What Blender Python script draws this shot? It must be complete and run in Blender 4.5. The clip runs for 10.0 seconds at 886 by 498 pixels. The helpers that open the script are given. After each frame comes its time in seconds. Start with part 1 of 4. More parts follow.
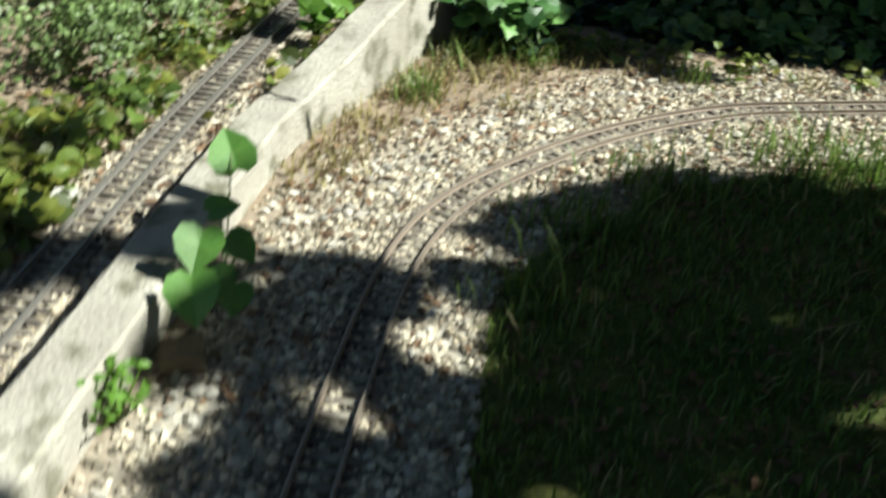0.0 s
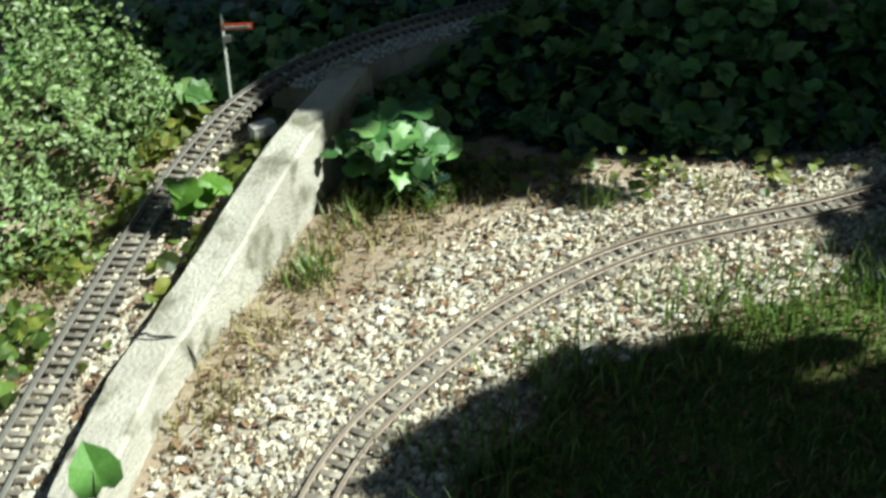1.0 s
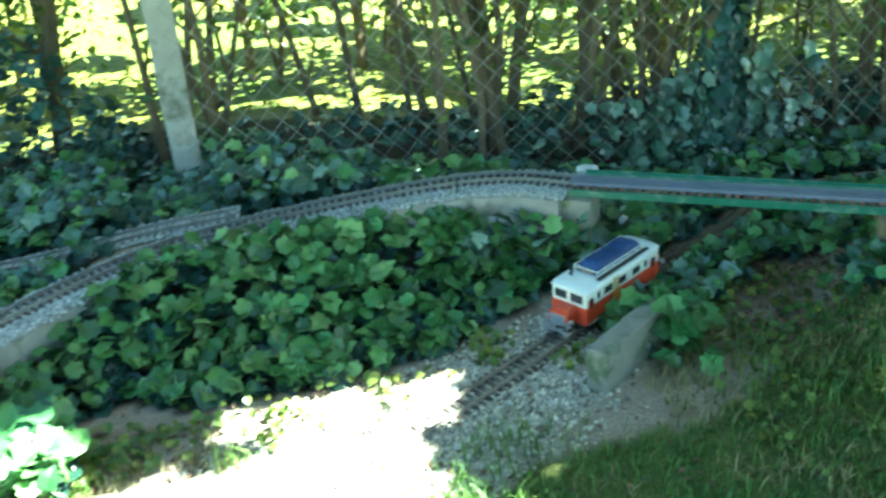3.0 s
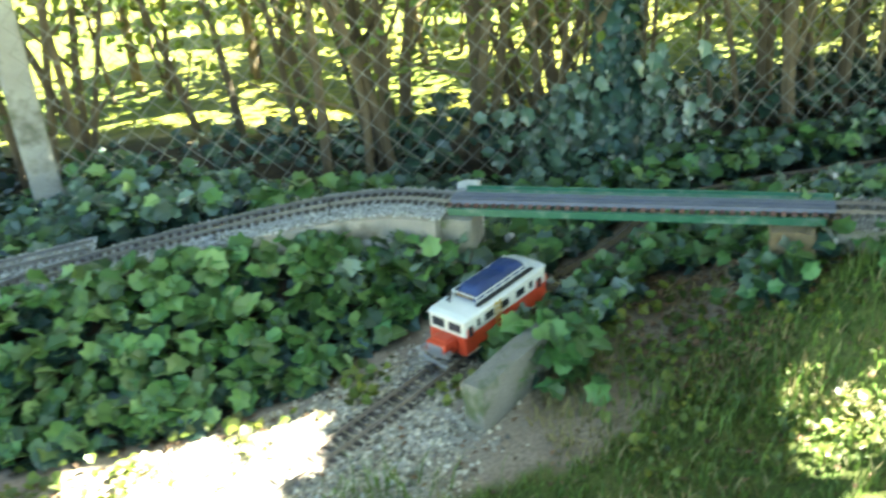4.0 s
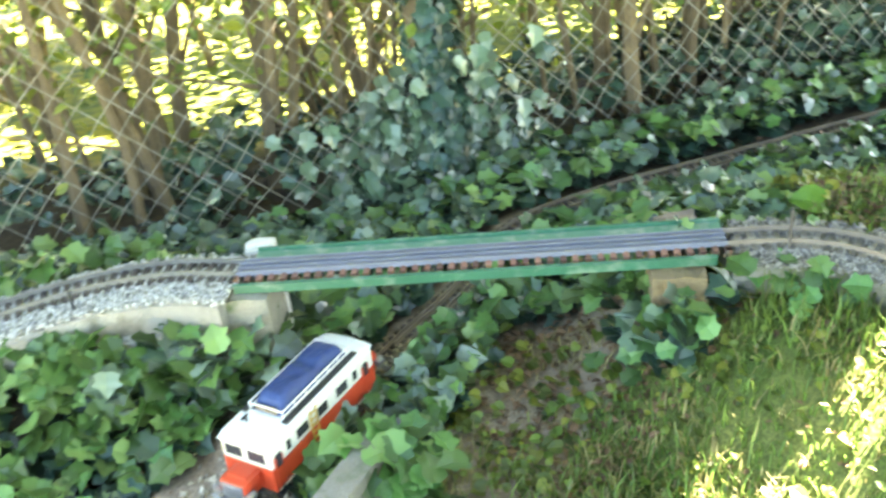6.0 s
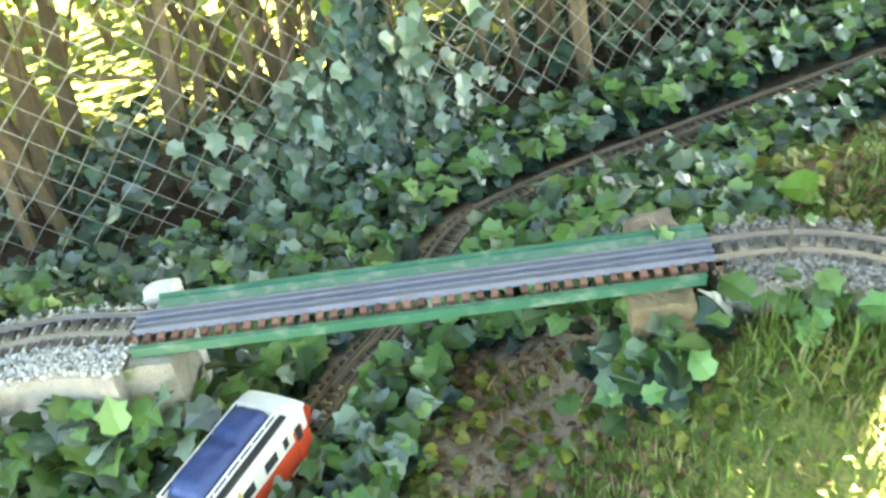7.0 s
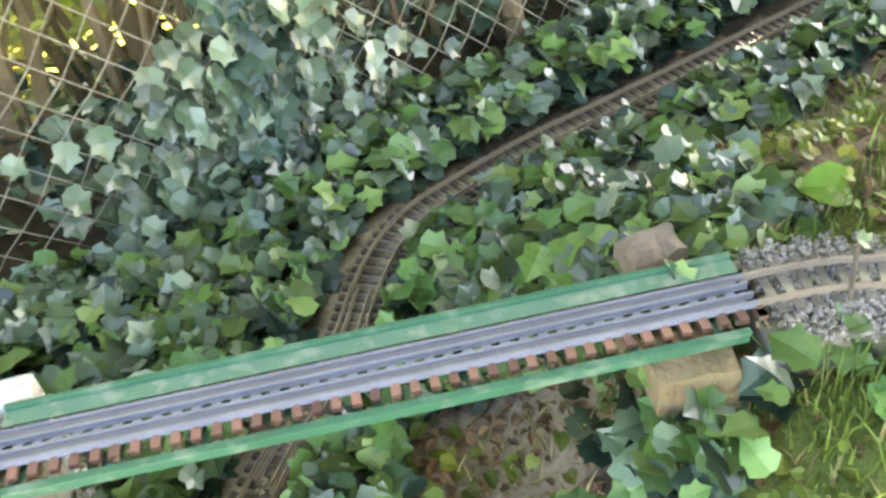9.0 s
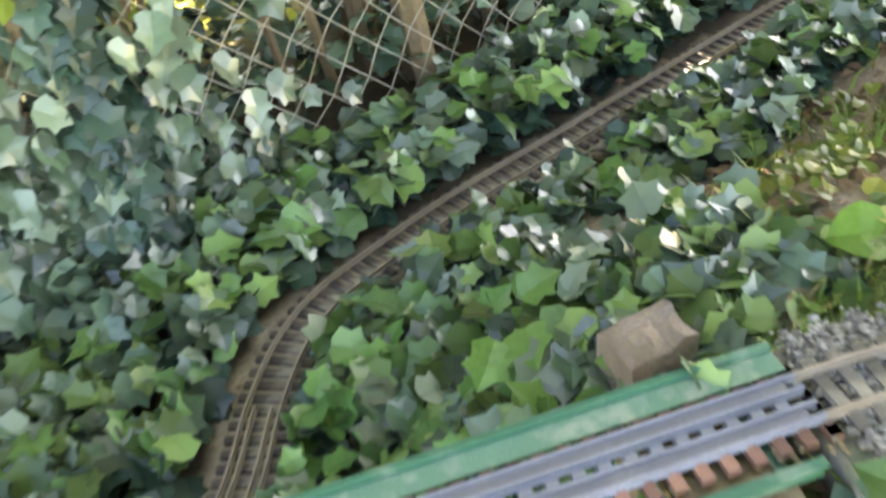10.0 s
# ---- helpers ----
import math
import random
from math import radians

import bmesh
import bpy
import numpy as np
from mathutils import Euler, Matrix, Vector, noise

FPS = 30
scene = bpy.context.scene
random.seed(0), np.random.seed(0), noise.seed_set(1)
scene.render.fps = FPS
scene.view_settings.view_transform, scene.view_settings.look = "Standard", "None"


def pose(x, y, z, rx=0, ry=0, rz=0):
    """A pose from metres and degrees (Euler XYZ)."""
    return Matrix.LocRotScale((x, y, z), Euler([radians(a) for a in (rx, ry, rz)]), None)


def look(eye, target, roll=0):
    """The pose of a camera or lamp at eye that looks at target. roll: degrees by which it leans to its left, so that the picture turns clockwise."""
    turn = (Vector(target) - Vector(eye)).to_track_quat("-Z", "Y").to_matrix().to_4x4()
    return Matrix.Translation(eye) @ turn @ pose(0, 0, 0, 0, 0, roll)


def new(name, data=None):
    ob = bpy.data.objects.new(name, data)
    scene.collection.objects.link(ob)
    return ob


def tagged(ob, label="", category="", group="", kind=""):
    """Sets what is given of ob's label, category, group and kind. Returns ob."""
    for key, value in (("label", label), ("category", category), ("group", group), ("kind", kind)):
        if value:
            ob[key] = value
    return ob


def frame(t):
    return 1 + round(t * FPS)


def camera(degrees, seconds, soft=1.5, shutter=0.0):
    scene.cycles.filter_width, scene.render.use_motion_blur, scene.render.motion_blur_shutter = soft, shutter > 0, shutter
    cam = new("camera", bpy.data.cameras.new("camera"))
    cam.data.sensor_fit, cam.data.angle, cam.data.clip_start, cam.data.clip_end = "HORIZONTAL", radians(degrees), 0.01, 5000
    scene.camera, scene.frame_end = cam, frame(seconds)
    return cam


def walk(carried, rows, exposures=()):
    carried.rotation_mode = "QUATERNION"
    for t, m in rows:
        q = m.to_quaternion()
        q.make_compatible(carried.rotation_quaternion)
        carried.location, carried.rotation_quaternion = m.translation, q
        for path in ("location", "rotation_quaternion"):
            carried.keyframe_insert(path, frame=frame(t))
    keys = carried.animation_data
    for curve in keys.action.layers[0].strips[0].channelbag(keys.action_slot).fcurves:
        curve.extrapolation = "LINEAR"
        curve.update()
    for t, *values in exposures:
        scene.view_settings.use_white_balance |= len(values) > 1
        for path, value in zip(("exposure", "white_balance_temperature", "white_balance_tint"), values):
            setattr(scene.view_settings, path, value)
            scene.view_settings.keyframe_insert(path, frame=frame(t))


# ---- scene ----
cam = camera(49.0, 10.0, soft=2.6, shutter=0.5)
PATH = [
    (0, (0.305, -0.068, 0.682), (0.186, 1.66, -0.318), 3.9),
    (0.5, (0.361, 0.075, 0.877), (0.272, 1.762, -0.193), -2.1),
    (1, (0.413, 0.226, 0.979), (0.352, 1.917, -0.087), -3.4),
    (1.5, (0.448, 0.216, 1.114), (0.602, 1.94, 0.113), -2.6),
    (2, (0.494, 0.086, 1.337), (0.826, 1.79, 0.344), -3.2),
    (2.5, (0.515, 0.135, 1.324), (1.002, 1.847, 0.412), -2.8),
    (3.8, (0.827, 0.28, 1.314), (1.447, 1.945, 0.395), -7.3),
    (4, (0.852, 0.305, 1.266), (1.515, 1.957, 0.356), -5.7),
    (4.5, (0.893, 0.385, 1.258), (1.696, 1.955, 0.315), -4.0),
    (5, (0.995, 0.52, 1.21), (1.795, 2.084, 0.255), -5.6),
    (5.5, (1.135, 0.668, 1.192), (1.98, 2.199, 0.221), -6.5),
    (6, (1.187, 0.809, 1.173), (2.118, 2.272, 0.176), -6.9),
    (6.2, (1.218, 0.828, 1.168), (2.191, 2.258, 0.164), -7.9),
    (7.3, (1.452, 1.153, 1.133), (2.403, 2.481, -0.021), -9.4),
    (7.5, (1.471, 1.184, 1.118), (2.426, 2.498, -0.048), -9.3),
    (8, (1.49, 1.282, 1.103), (2.497, 2.524, -0.099), -9.1),
    (8.5, (1.534, 1.384, 1.102), (2.597, 2.533, -0.143), -8.6),
    (9, (1.618, 1.456, 1.073), (2.669, 2.572, -0.212), -8.9),
    (9.5, (1.697, 1.564, 1.01), (2.818, 2.586, -0.293), -9.7),
    (10, (1.842, 1.685, 0.883), (3.061, 2.687, -0.345), -9.1),
]
EXPOSURE = [(0.0, 0.85, 6100, -2), (1.2, 0.85, 5800, -8), (1.5, 1.25, 5600, -8), (1.8, 1.75, 5500, -12), (2.1, 2.6, 5200, -20), (2.5, 3.7, 5000, -28), (4.0, 4.85, 6600, -6),
            (5.0, 5.65, 7000, 0), (6.0, 5.95, 7400, 4), (7.5, 6.1, 7700, 9), (8.5, 6.25, 8200, 16), (10.0, 6.05, 8200, 18)]
walk(cam, [(t, look(eye, target, roll)) for t, eye, target, roll in PATH], EXPOSURE)

# ---- world and sun: a clear afternoon, the sun to the east (+x) at 46 degrees ----
SUN_UP = 46.0
sky = bpy.data.worlds.new("sky")
scene.world = sky
sky.use_nodes = True
sn = sky.node_tree.nodes
tex = sn.new("ShaderNodeTexSky")
tex.sky_type, tex.sun_disc = "NISHITA", False
tex.sun_elevation, tex.sun_rotation = radians(SUN_UP), radians(90)
sky.node_tree.links.new(tex.outputs[0], sn["Background"].inputs[0])
sn["Background"].inputs[1].default_value = 0.036
sun_data = bpy.data.lights.new("sun", "SUN")
sun_data.energy, sun_data.angle, sun_data.color = 6.5, radians(0.53), (1.0, 0.95, 0.86)
TO_SUN = Vector((math.cos(radians(SUN_UP)), 0.02, math.sin(radians(SUN_UP)))).normalized()
sun = new("sun", sun_data)
sun.matrix_world = look(TO_SUN * 20, (0, 0, 0))

rng = random.Random(7)


# ---- materials ----
def ramp_mix(nt, fac, a, b):
    n = nt.nodes.new("ShaderNodeMix")
    n.data_type = "RGBA"
    nt.links.new(fac, n.inputs[0])
    for sock, v in ((n.inputs[6], a), (n.inputs[7], b)):
        if isinstance(v, tuple):
            sock.default_value = (*v, 1)
        else:
            nt.links.new(v, sock)
    return n.outputs[2]


def noise_fac(nt, scale, lo=0.35, hi=0.65, detail=4.0, coord="Object"):
    tc = nt.nodes.new("ShaderNodeTexCoord")
    n = nt.nodes.new("ShaderNodeTexNoise")
    n.inputs["Scale"].default_value, n.inputs["Detail"].default_value = scale, detail
    nt.links.new(tc.outputs[coord], n.inputs["Vector"])
    r = nt.nodes.new("ShaderNodeMapRange")
    r.inputs[1].default_value, r.inputs[2].default_value = lo, hi
    nt.links.new(n.outputs[0], r.inputs[0])
    return r.outputs[0]


def surface(name, colour, second=None, rough=0.6, metal=0.0, fine=300.0, broad=12.0, bump=0.3, depth=0.002,
            vary=0.0, island=False, dirt=None, dirt_scale=30.0, translucent=0.0, spec=0.5, tint=None):
    """A worn surface: two colours mixed by broad stains and fine grain, optional dirt patches, relief and per-piece variation."""
    m = bpy.data.materials.new(name)
    m.use_nodes = True
    nt = m.node_tree
    p = nt.nodes["Principled BSDF"]
    second = second or tuple(c * 0.65 for c in colour)
    col = ramp_mix(nt, noise_fac(nt, broad), colour, second)
    col = ramp_mix(nt, noise_fac(nt, fine, 0.3, 0.75), col, tuple(0.5 * (a + b) * 0.8 for a, b in zip(colour, second)))
    if dirt:
        col = ramp_mix(nt, noise_fac(nt, dirt_scale, 0.52, 0.66), col, dirt)
    if vary:
        info = nt.nodes.new("ShaderNodeNewGeometry") if island else nt.nodes.new("ShaderNodeObjectInfo")
        value = info.outputs["Random Per Island"] if island else info.outputs["Random"]
        if tint:
            mul = nt.nodes.new("ShaderNodeMath")
            mul.operation = "MULTIPLY"
            mul.inputs[1].default_value = 7.31
            nt.links.new(value, mul.inputs[0])
            part_of = nt.nodes.new("ShaderNodeMath")
            part_of.operation = "FRACT"
            nt.links.new(mul.outputs[0], part_of.inputs[0])
            some = nt.nodes.new("ShaderNodeMapRange")
            some.inputs[1].default_value, some.inputs[2].default_value = 0.45, 1.0
            nt.links.new(part_of.outputs[0], some.inputs[0])
            col = ramp_mix(nt, some.outputs[0], col, tint)
        r = nt.nodes.new("ShaderNodeMapRange")
        r.inputs[3].default_value, r.inputs[4].default_value = 1 - vary, 1 + vary
        nt.links.new(value, r.inputs[0])
        h = nt.nodes.new("ShaderNodeHueSaturation")
        nt.links.new(r.outputs[0], h.inputs["Value"])
        nt.links.new(col, h.inputs["Color"])
        col = h.outputs[0]
    nt.links.new(col, p.inputs["Base Color"])
    p.inputs["Roughness"].default_value, p.inputs["Metallic"].default_value = rough, metal
    p.inputs["Specular IOR Level"].default_value = spec
    if bump:
        b = nt.nodes.new("ShaderNodeBump")
        b.inputs["Strength"].default_value, b.inputs["Distance"].default_value = bump, depth
        nt.links.new(noise_fac(nt, fine * 0.6, 0.2, 0.8), b.inputs["Height"])
        nt.links.new(b.outputs[0], p.inputs["Normal"])
    if translucent:
        t = nt.nodes.new("ShaderNodeBsdfTranslucent")
        nt.links.new(col, t.inputs[0])
        mix = nt.nodes.new("ShaderNodeMixShader")
        mix.inputs[0].default_value = translucent
        nt.links.new(p.outputs[0], mix.inputs[1])
        nt.links.new(t.outputs[0], mix.inputs[2])
        nt.links.new(mix.outputs[0], nt.nodes["Material Output"].inputs[0])
    return m


M = {
    "rail": surface("aged brown rail", (0.36, 0.30, 0.245), (0.27, 0.215, 0.175), 0.42, 0.35, 260, 20, 0.15, 0.0005),
    "rail_pale": surface("oxidised pale rail", (0.36, 0.34, 0.31), (0.26, 0.24, 0.22), 0.36, 0.6, 260, 20, 0.15, 0.0005),
    "plate_grey": surface("dark grey plate", (0.15, 0.15, 0.185), (0.21, 0.20, 0.225), 0.5, 0.2, 260, 20, 0.2, 0.0005),
    "rail_grey": surface("grey bridge rail", (0.30, 0.305, 0.37), (0.22, 0.225, 0.28), 0.32, 0.35, 260, 20, 0.15, 0.0005),
    "sleeper": surface("brown plastic sleeper", (0.058, 0.042, 0.035), (0.09, 0.07, 0.058), 0.6, 0, 500, 40, 0.3, 0.0006, vary=0.35, dirt=(0.20, 0.175, 0.14), dirt_scale=22),
    "sleeper_red": surface("faded red-brown sleeper", (0.26, 0.125, 0.085), (0.15, 0.08, 0.06), 0.6, 0, 500, 40, 0.3, 0.0006, vary=0.45, dirt=(0.10, 0.085, 0.075), dirt_scale=45),
    "sleeper_dusty": surface("dusty grey-brown sleeper", (0.125, 0.105, 0.088), (0.18, 0.155, 0.13), 0.75, 0, 500, 40, 0.3, 0.0006, vary=0.4, dirt=(0.29, 0.26, 0.21), dirt_scale=26),
    "chips_warm": surface("dull warm-grey ballast chips", (0.30, 0.275, 0.25), (0.20, 0.18, 0.165), 0.9, 0, 900, 60, 0.4, 0.001, vary=0.6, island=True),
    "green_dusty": surface("dusty faded green paint", (0.12, 0.235, 0.165), (0.085, 0.19, 0.125), 0.6, 0, 260, 24, 0.2, 0.0008, dirt=(0.22, 0.27, 0.21), dirt_scale=34),
    "concrete": surface("weathered concrete", (0.46, 0.43, 0.37), (0.30, 0.27, 0.23), 0.9, 0, 220, 9, 0.6, 0.004, dirt=(0.15, 0.14, 0.10), dirt_scale=14),
    "concrete_dark": surface("damp mossy concrete", (0.26, 0.24, 0.20), (0.16, 0.15, 0.12), 0.95, 0, 200, 10, 0.6, 0.004, dirt=(0.09, 0.11, 0.05), dirt_scale=16),
    "sandstone": surface("yellow-brown stone", (0.25, 0.185, 0.10), (0.17, 0.12, 0.07), 0.9, 0, 200, 18, 0.7, 0.004),
    "pinkstone": surface("pinkish stone block", (0.30, 0.23, 0.19), (0.17, 0.13, 0.10), 0.9, 0, 240, 16, 0.7, 0.003),
    "whitestone": surface("pale stone", (0.62, 0.60, 0.56), (0.45, 0.43, 0.40), 0.8, 0, 200, 18, 0.4, 0.003),
    "gravel": surface("gravel chips", (0.52, 0.475, 0.39), (0.33, 0.265, 0.18), 0.85, 0, 900, 45, 0.4, 0.001, vary=0.7, island=True),
    "single_stone": surface("single pale stones", (0.55, 0.52, 0.46), (0.36, 0.32, 0.27), 0.85, 0, 600, 60, 0.4, 0.001, vary=0.5),
    "concrete_mid": surface("weathered grey concrete", (0.34, 0.32, 0.28), (0.22, 0.20, 0.175), 0.9, 0, 220, 9, 0.6, 0.004, dirt=(0.12, 0.11, 0.085), dirt_scale=14),
    "chips_grey": surface("pale grey ballast chips", (0.50, 0.485, 0.45), (0.34, 0.325, 0.30), 0.85, 0, 900, 60, 0.4, 0.001, vary=0.6, island=True),
    "grass": surface("grass blades", (0.10, 0.19, 0.03), (0.17, 0.22, 0.05), 0.5, 0, 50, 4, 0, vary=0.45, island=True, translucent=0.35),
    "straw": surface("dry grass", (0.32, 0.27, 0.11), (0.22, 0.19, 0.08), 0.6, 0, 50, 4, 0, vary=0.4, island=True, translucent=0.3),
    "ivy": surface("ivy leaves", (0.055, 0.12, 0.032), (0.10, 0.185, 0.05), 0.32, 0, 90, 5, 0.2, 0.002, vary=0.65, island=True, translucent=0.2, tint=(0.165, 0.235, 0.08), spec=0.35),
    "ivy_blue": surface("old blue-green ivy leaves", (0.05, 0.088, 0.055), (0.085, 0.13, 0.085), 0.26, 0, 90, 5, 0.2, 0.002, vary=0.65, island=True, translucent=0.1, tint=(0.145, 0.185, 0.135), spec=0.45),
    # one dark tone for trunk and hedge foot; paints shade into lower ivy leaves
    "ivy_dark": surface("dark ivy leaves, also shade tone of the lower layer", (0.022, 0.048, 0.034), (0.036, 0.07, 0.05), 0.3, 0, 90, 5, 0.2, 0.002, vary=0.6, island=True, translucent=0.06, spec=0.3),
    "ivy_part": surface("ivy leaf", (0.05, 0.13, 0.035), (0.085, 0.19, 0.055), 0.32, 0, 90, 9, 0.2, 0.002, vary=0.6, translucent=0.22, tint=(0.14, 0.24, 0.075)),
    "lime": surface("fresh lime leaf", (0.16, 0.30, 0.04), (0.11, 0.23, 0.03), 0.4, 0, 90, 9, 0.2, 0.002, vary=0.3, translucent=0.35),
    "heartleaf": surface("mid-green heart leaf", (0.07, 0.18, 0.03), (0.13, 0.25, 0.05), 0.4, 0, 90, 14, 0.2, 0.002, vary=0.35, translucent=0.2),
    "hedge_leaf": surface("hedge leaves", (0.085, 0.15, 0.03), (0.16, 0.19, 0.035), 0.45, 0, 60, 3, 0, vary=0.6, island=True, translucent=0.45, tint=(0.20, 0.20, 0.035)),
    "bush_leaf": surface("small bush leaves", (0.13, 0.21, 0.06), (0.20, 0.26, 0.10), 0.45, 0, 60, 6, 0, vary=0.5, island=True, translucent=0.3),
    "bark": surface("brown bark", (0.18, 0.125, 0.065), (0.10, 0.07, 0.04), 0.9, 0, 120, 14, 0.8, 0.004, vary=0.3),
    "wire": surface("weathered wire", (0.34, 0.32, 0.28), (0.19, 0.16, 0.12), 0.5, 0.3, 300, 8, 0),
    "green": surface("green painted steel", (0.024, 0.105, 0.062), (0.04, 0.145, 0.09), 0.42, 0, 220, 10, 0.15, 0.0008, dirt=(0.12, 0.19, 0.14), dirt_scale=22),
    "black": surface("black plastic", (0.02, 0.02, 0.022), (0.03, 0.03, 0.03), 0.45, 0, 400, 30, 0.1, 0.0004),
    "red": surface("orange-red enamel", (0.62, 0.075, 0.03), (0.52, 0.06, 0.026), 0.3, 0, 300, 14, 0.05, 0.0003),
    "cream": surface("cream enamel", (0.80, 0.76, 0.66), (0.72, 0.68, 0.58), 0.35, 0, 300, 14, 0.05, 0.0003),
    "roofwhite": surface("white painted roof", (0.80, 0.79, 0.75), (0.70, 0.69, 0.66), 0.45, 0, 300, 12, 0.1, 0.0004),
    "tarp": surface("blue tarpaulin", (0.022, 0.05, 0.17), (0.017, 0.036, 0.12), 0.5, 0, 160, 22, 0.5, 0.003),
    "glass": surface("dark smoked window", (0.035, 0.035, 0.04), (0.05, 0.05, 0.055), 0.08, 0, 300, 20, 0),
    "silver": surface("silver paint", (0.55, 0.55, 0.57), (0.42, 0.42, 0.44), 0.3, 0.8, 300, 20, 0.05, 0.0003),
    "yellow": surface("yellow ochre plastic", (0.66, 0.45, 0.10), (0.55, 0.36, 0.08), 0.45, 0, 300, 20, 0.05, 0.0003),
    "signalwhite": surface("white signal paint", (0.75, 0.74, 0.70), (0.6, 0.6, 0.56), 0.45, 0, 300, 20, 0.1, 0.0004),
    "litter": surface("dead brown leaves", (0.20, 0.115, 0.06), (0.12, 0.07, 0.04), 0.8, 0, 80, 9, 0, vary=0.5, island=True, translucent=0.1),
}


def grey_middle(m, grey):
    """Weathers the middle of a sleeper, between the rails, to grey."""
    nt = m.node_tree
    base = nt.nodes["Principled BSDF"].inputs["Base Color"]
    tc = nt.nodes.new("ShaderNodeTexCoord")
    sep = nt.nodes.new("ShaderNodeSeparateXYZ")
    nt.links.new(tc.outputs["Object"], sep.inputs[0])
    side = nt.nodes.new("ShaderNodeMath")
    side.operation = "ABSOLUTE"
    nt.links.new(sep.outputs[1], side.inputs[0])
    r = nt.nodes.new("ShaderNodeMapRange")
    r.inputs[1].default_value, r.inputs[2].default_value = 0.020, 0.026
    nt.links.new(side.outputs[0], r.inputs[0])
    nt.links.new(ramp_mix(nt, r.outputs[0], grey, base.links[0].from_socket), base)


grey_middle(M["sleeper_red"], (0.27, 0.27, 0.30))


def ground_material():
    """Soil, gravel fines and turf, mixed by the sheet's own zones."""
    m = bpy.data.materials.new("garden ground")
    m.use_nodes = True
    nt = m.node_tree
    p = nt.nodes["Principled BSDF"]
    p.inputs["Roughness"].default_value = 0.95
    p.inputs["Specular IOR Level"].default_value = 0.2
    zone = nt.nodes.new("ShaderNodeVertexColor")
    zone.layer_name = "zone"
    sep = nt.nodes.new("ShaderNodeSeparateColor")
    nt.links.new(zone.outputs[0], sep.inputs[0])
    soil = ramp_mix(nt, noise_fac(nt, 9), (0.23, 0.172, 0.122), (0.33, 0.262, 0.192))
    soil = ramp_mix(nt, noise_fac(nt, 140, 0.4, 0.7), soil, (0.17, 0.135, 0.10))
    vor = nt.nodes.new("ShaderNodeTexVoronoi")
    vor.inputs["Scale"].default_value = 95
    tc = nt.nodes.new("ShaderNodeTexCoord")
    nt.links.new(tc.outputs["Object"], vor.inputs["Vector"])
    bw = nt.nodes.new("ShaderNodeRGBToBW")
    nt.links.new(vor.outputs["Color"], bw.inputs[0])
    stone = ramp_mix(nt, bw.outputs[0], (0.20, 0.175, 0.14), (0.50, 0.47, 0.41))
    turf = ramp_mix(nt, noise_fac(nt, 7), (0.07, 0.115, 0.025), (0.15, 0.15, 0.045))
    turf = ramp_mix(nt, noise_fac(nt, 180, 0.35, 0.7), turf, (0.05, 0.06, 0.02))
    far = ramp_mix(nt, noise_fac(nt, 1.3), (0.085, 0.105, 0.008), (0.16, 0.135, 0.012))
    far = ramp_mix(nt, noise_fac(nt, 24, 0.4, 0.65), far, (0.045, 0.06, 0.012))
    # leaf mould, its colour darkened further for the shade below the leaves
    shaded_humus = ramp_mix(nt, noise_fac(nt, 40), (0.055, 0.04, 0.028), (0.03, 0.024, 0.018))
    col = ramp_mix(nt, sep.outputs[0], soil, stone)
    col = ramp_mix(nt, zone.outputs[1], col, shaded_humus)
    col = ramp_mix(nt, sep.outputs[1], col, turf)
    col = ramp_mix(nt, sep.outputs[2], col, far)
    nt.links.new(col, p.inputs["Base Color"])
    b = nt.nodes.new("ShaderNodeBump")
    b.inputs["Strength"].default_value, b.inputs["Distance"].default_value = 0.35, 0.004
    nt.links.new(vor.outputs["Distance"], b.inputs["Height"])
    nt.links.new(b.outputs[0], p.inputs["Normal"])
    return m


# ---- small building helpers ----
def empty(name, at=(0, 0, 0)):
    ob = new(name)
    ob.location = at
    return ob


def part(name, bm, material, parent=None, label="", smooth=False):
    """Links a bmesh as one mesh object, under a thing where one is given."""
    me = bpy.data.meshes.new(name)
    bm.to_mesh(me)
    bm.free()
    me.materials.append(material)
    if smooth:
        for f in me.polygons:
            f.use_smooth = True
    ob = new(name, me)
    if parent:
        ob.parent = parent
    return tagged(ob, label)


def mesh_object(name, verts, faces, material, parent=None, label="", smooth=False):
    me = bpy.data.meshes.new(name)
    me.from_pydata(verts, [], faces)
    me.materials.append(material)
    if smooth:
        for f in me.polygons:
            f.use_smooth = True
    me.update()
    ob = new(name, me)
    if parent:
        ob.parent = parent
    return tagged(ob, label)


def box(bm, cx, cy, cz, sx, sy, sz, bevel=0.0, m=None):
    made = bmesh.ops.create_cube(bm, size=1.0)["verts"]
    bmesh.ops.scale(bm, vec=(sx, sy, sz), verts=made)
    bmesh.ops.translate(bm, vec=(cx, cy, cz), verts=made)
    if bevel:
        edges = list({e for v in made for e in v.link_edges})
        made = bmesh.ops.bevel(bm, geom=edges, offset=bevel, segments=2, affect="EDGES", profile=0.7)["verts"]
    if m is not None:
        bmesh.ops.transform(bm, matrix=m, verts=list({v for v in made}))
    return made


def rod(bm, a, b, r1, r2=None, sides=8):
    a, b = Vector(a), Vector(b)
    d = b - a
    m = Matrix.Translation((a + b) / 2) @ d.to_track_quat("Z", "Y").to_matrix().to_4x4()
    return bmesh.ops.create_cone(bm, cap_ends=True, segments=sides, radius1=r1, radius2=r1 if r2 is None else r2,
                                 depth=d.length, matrix=m)["verts"]


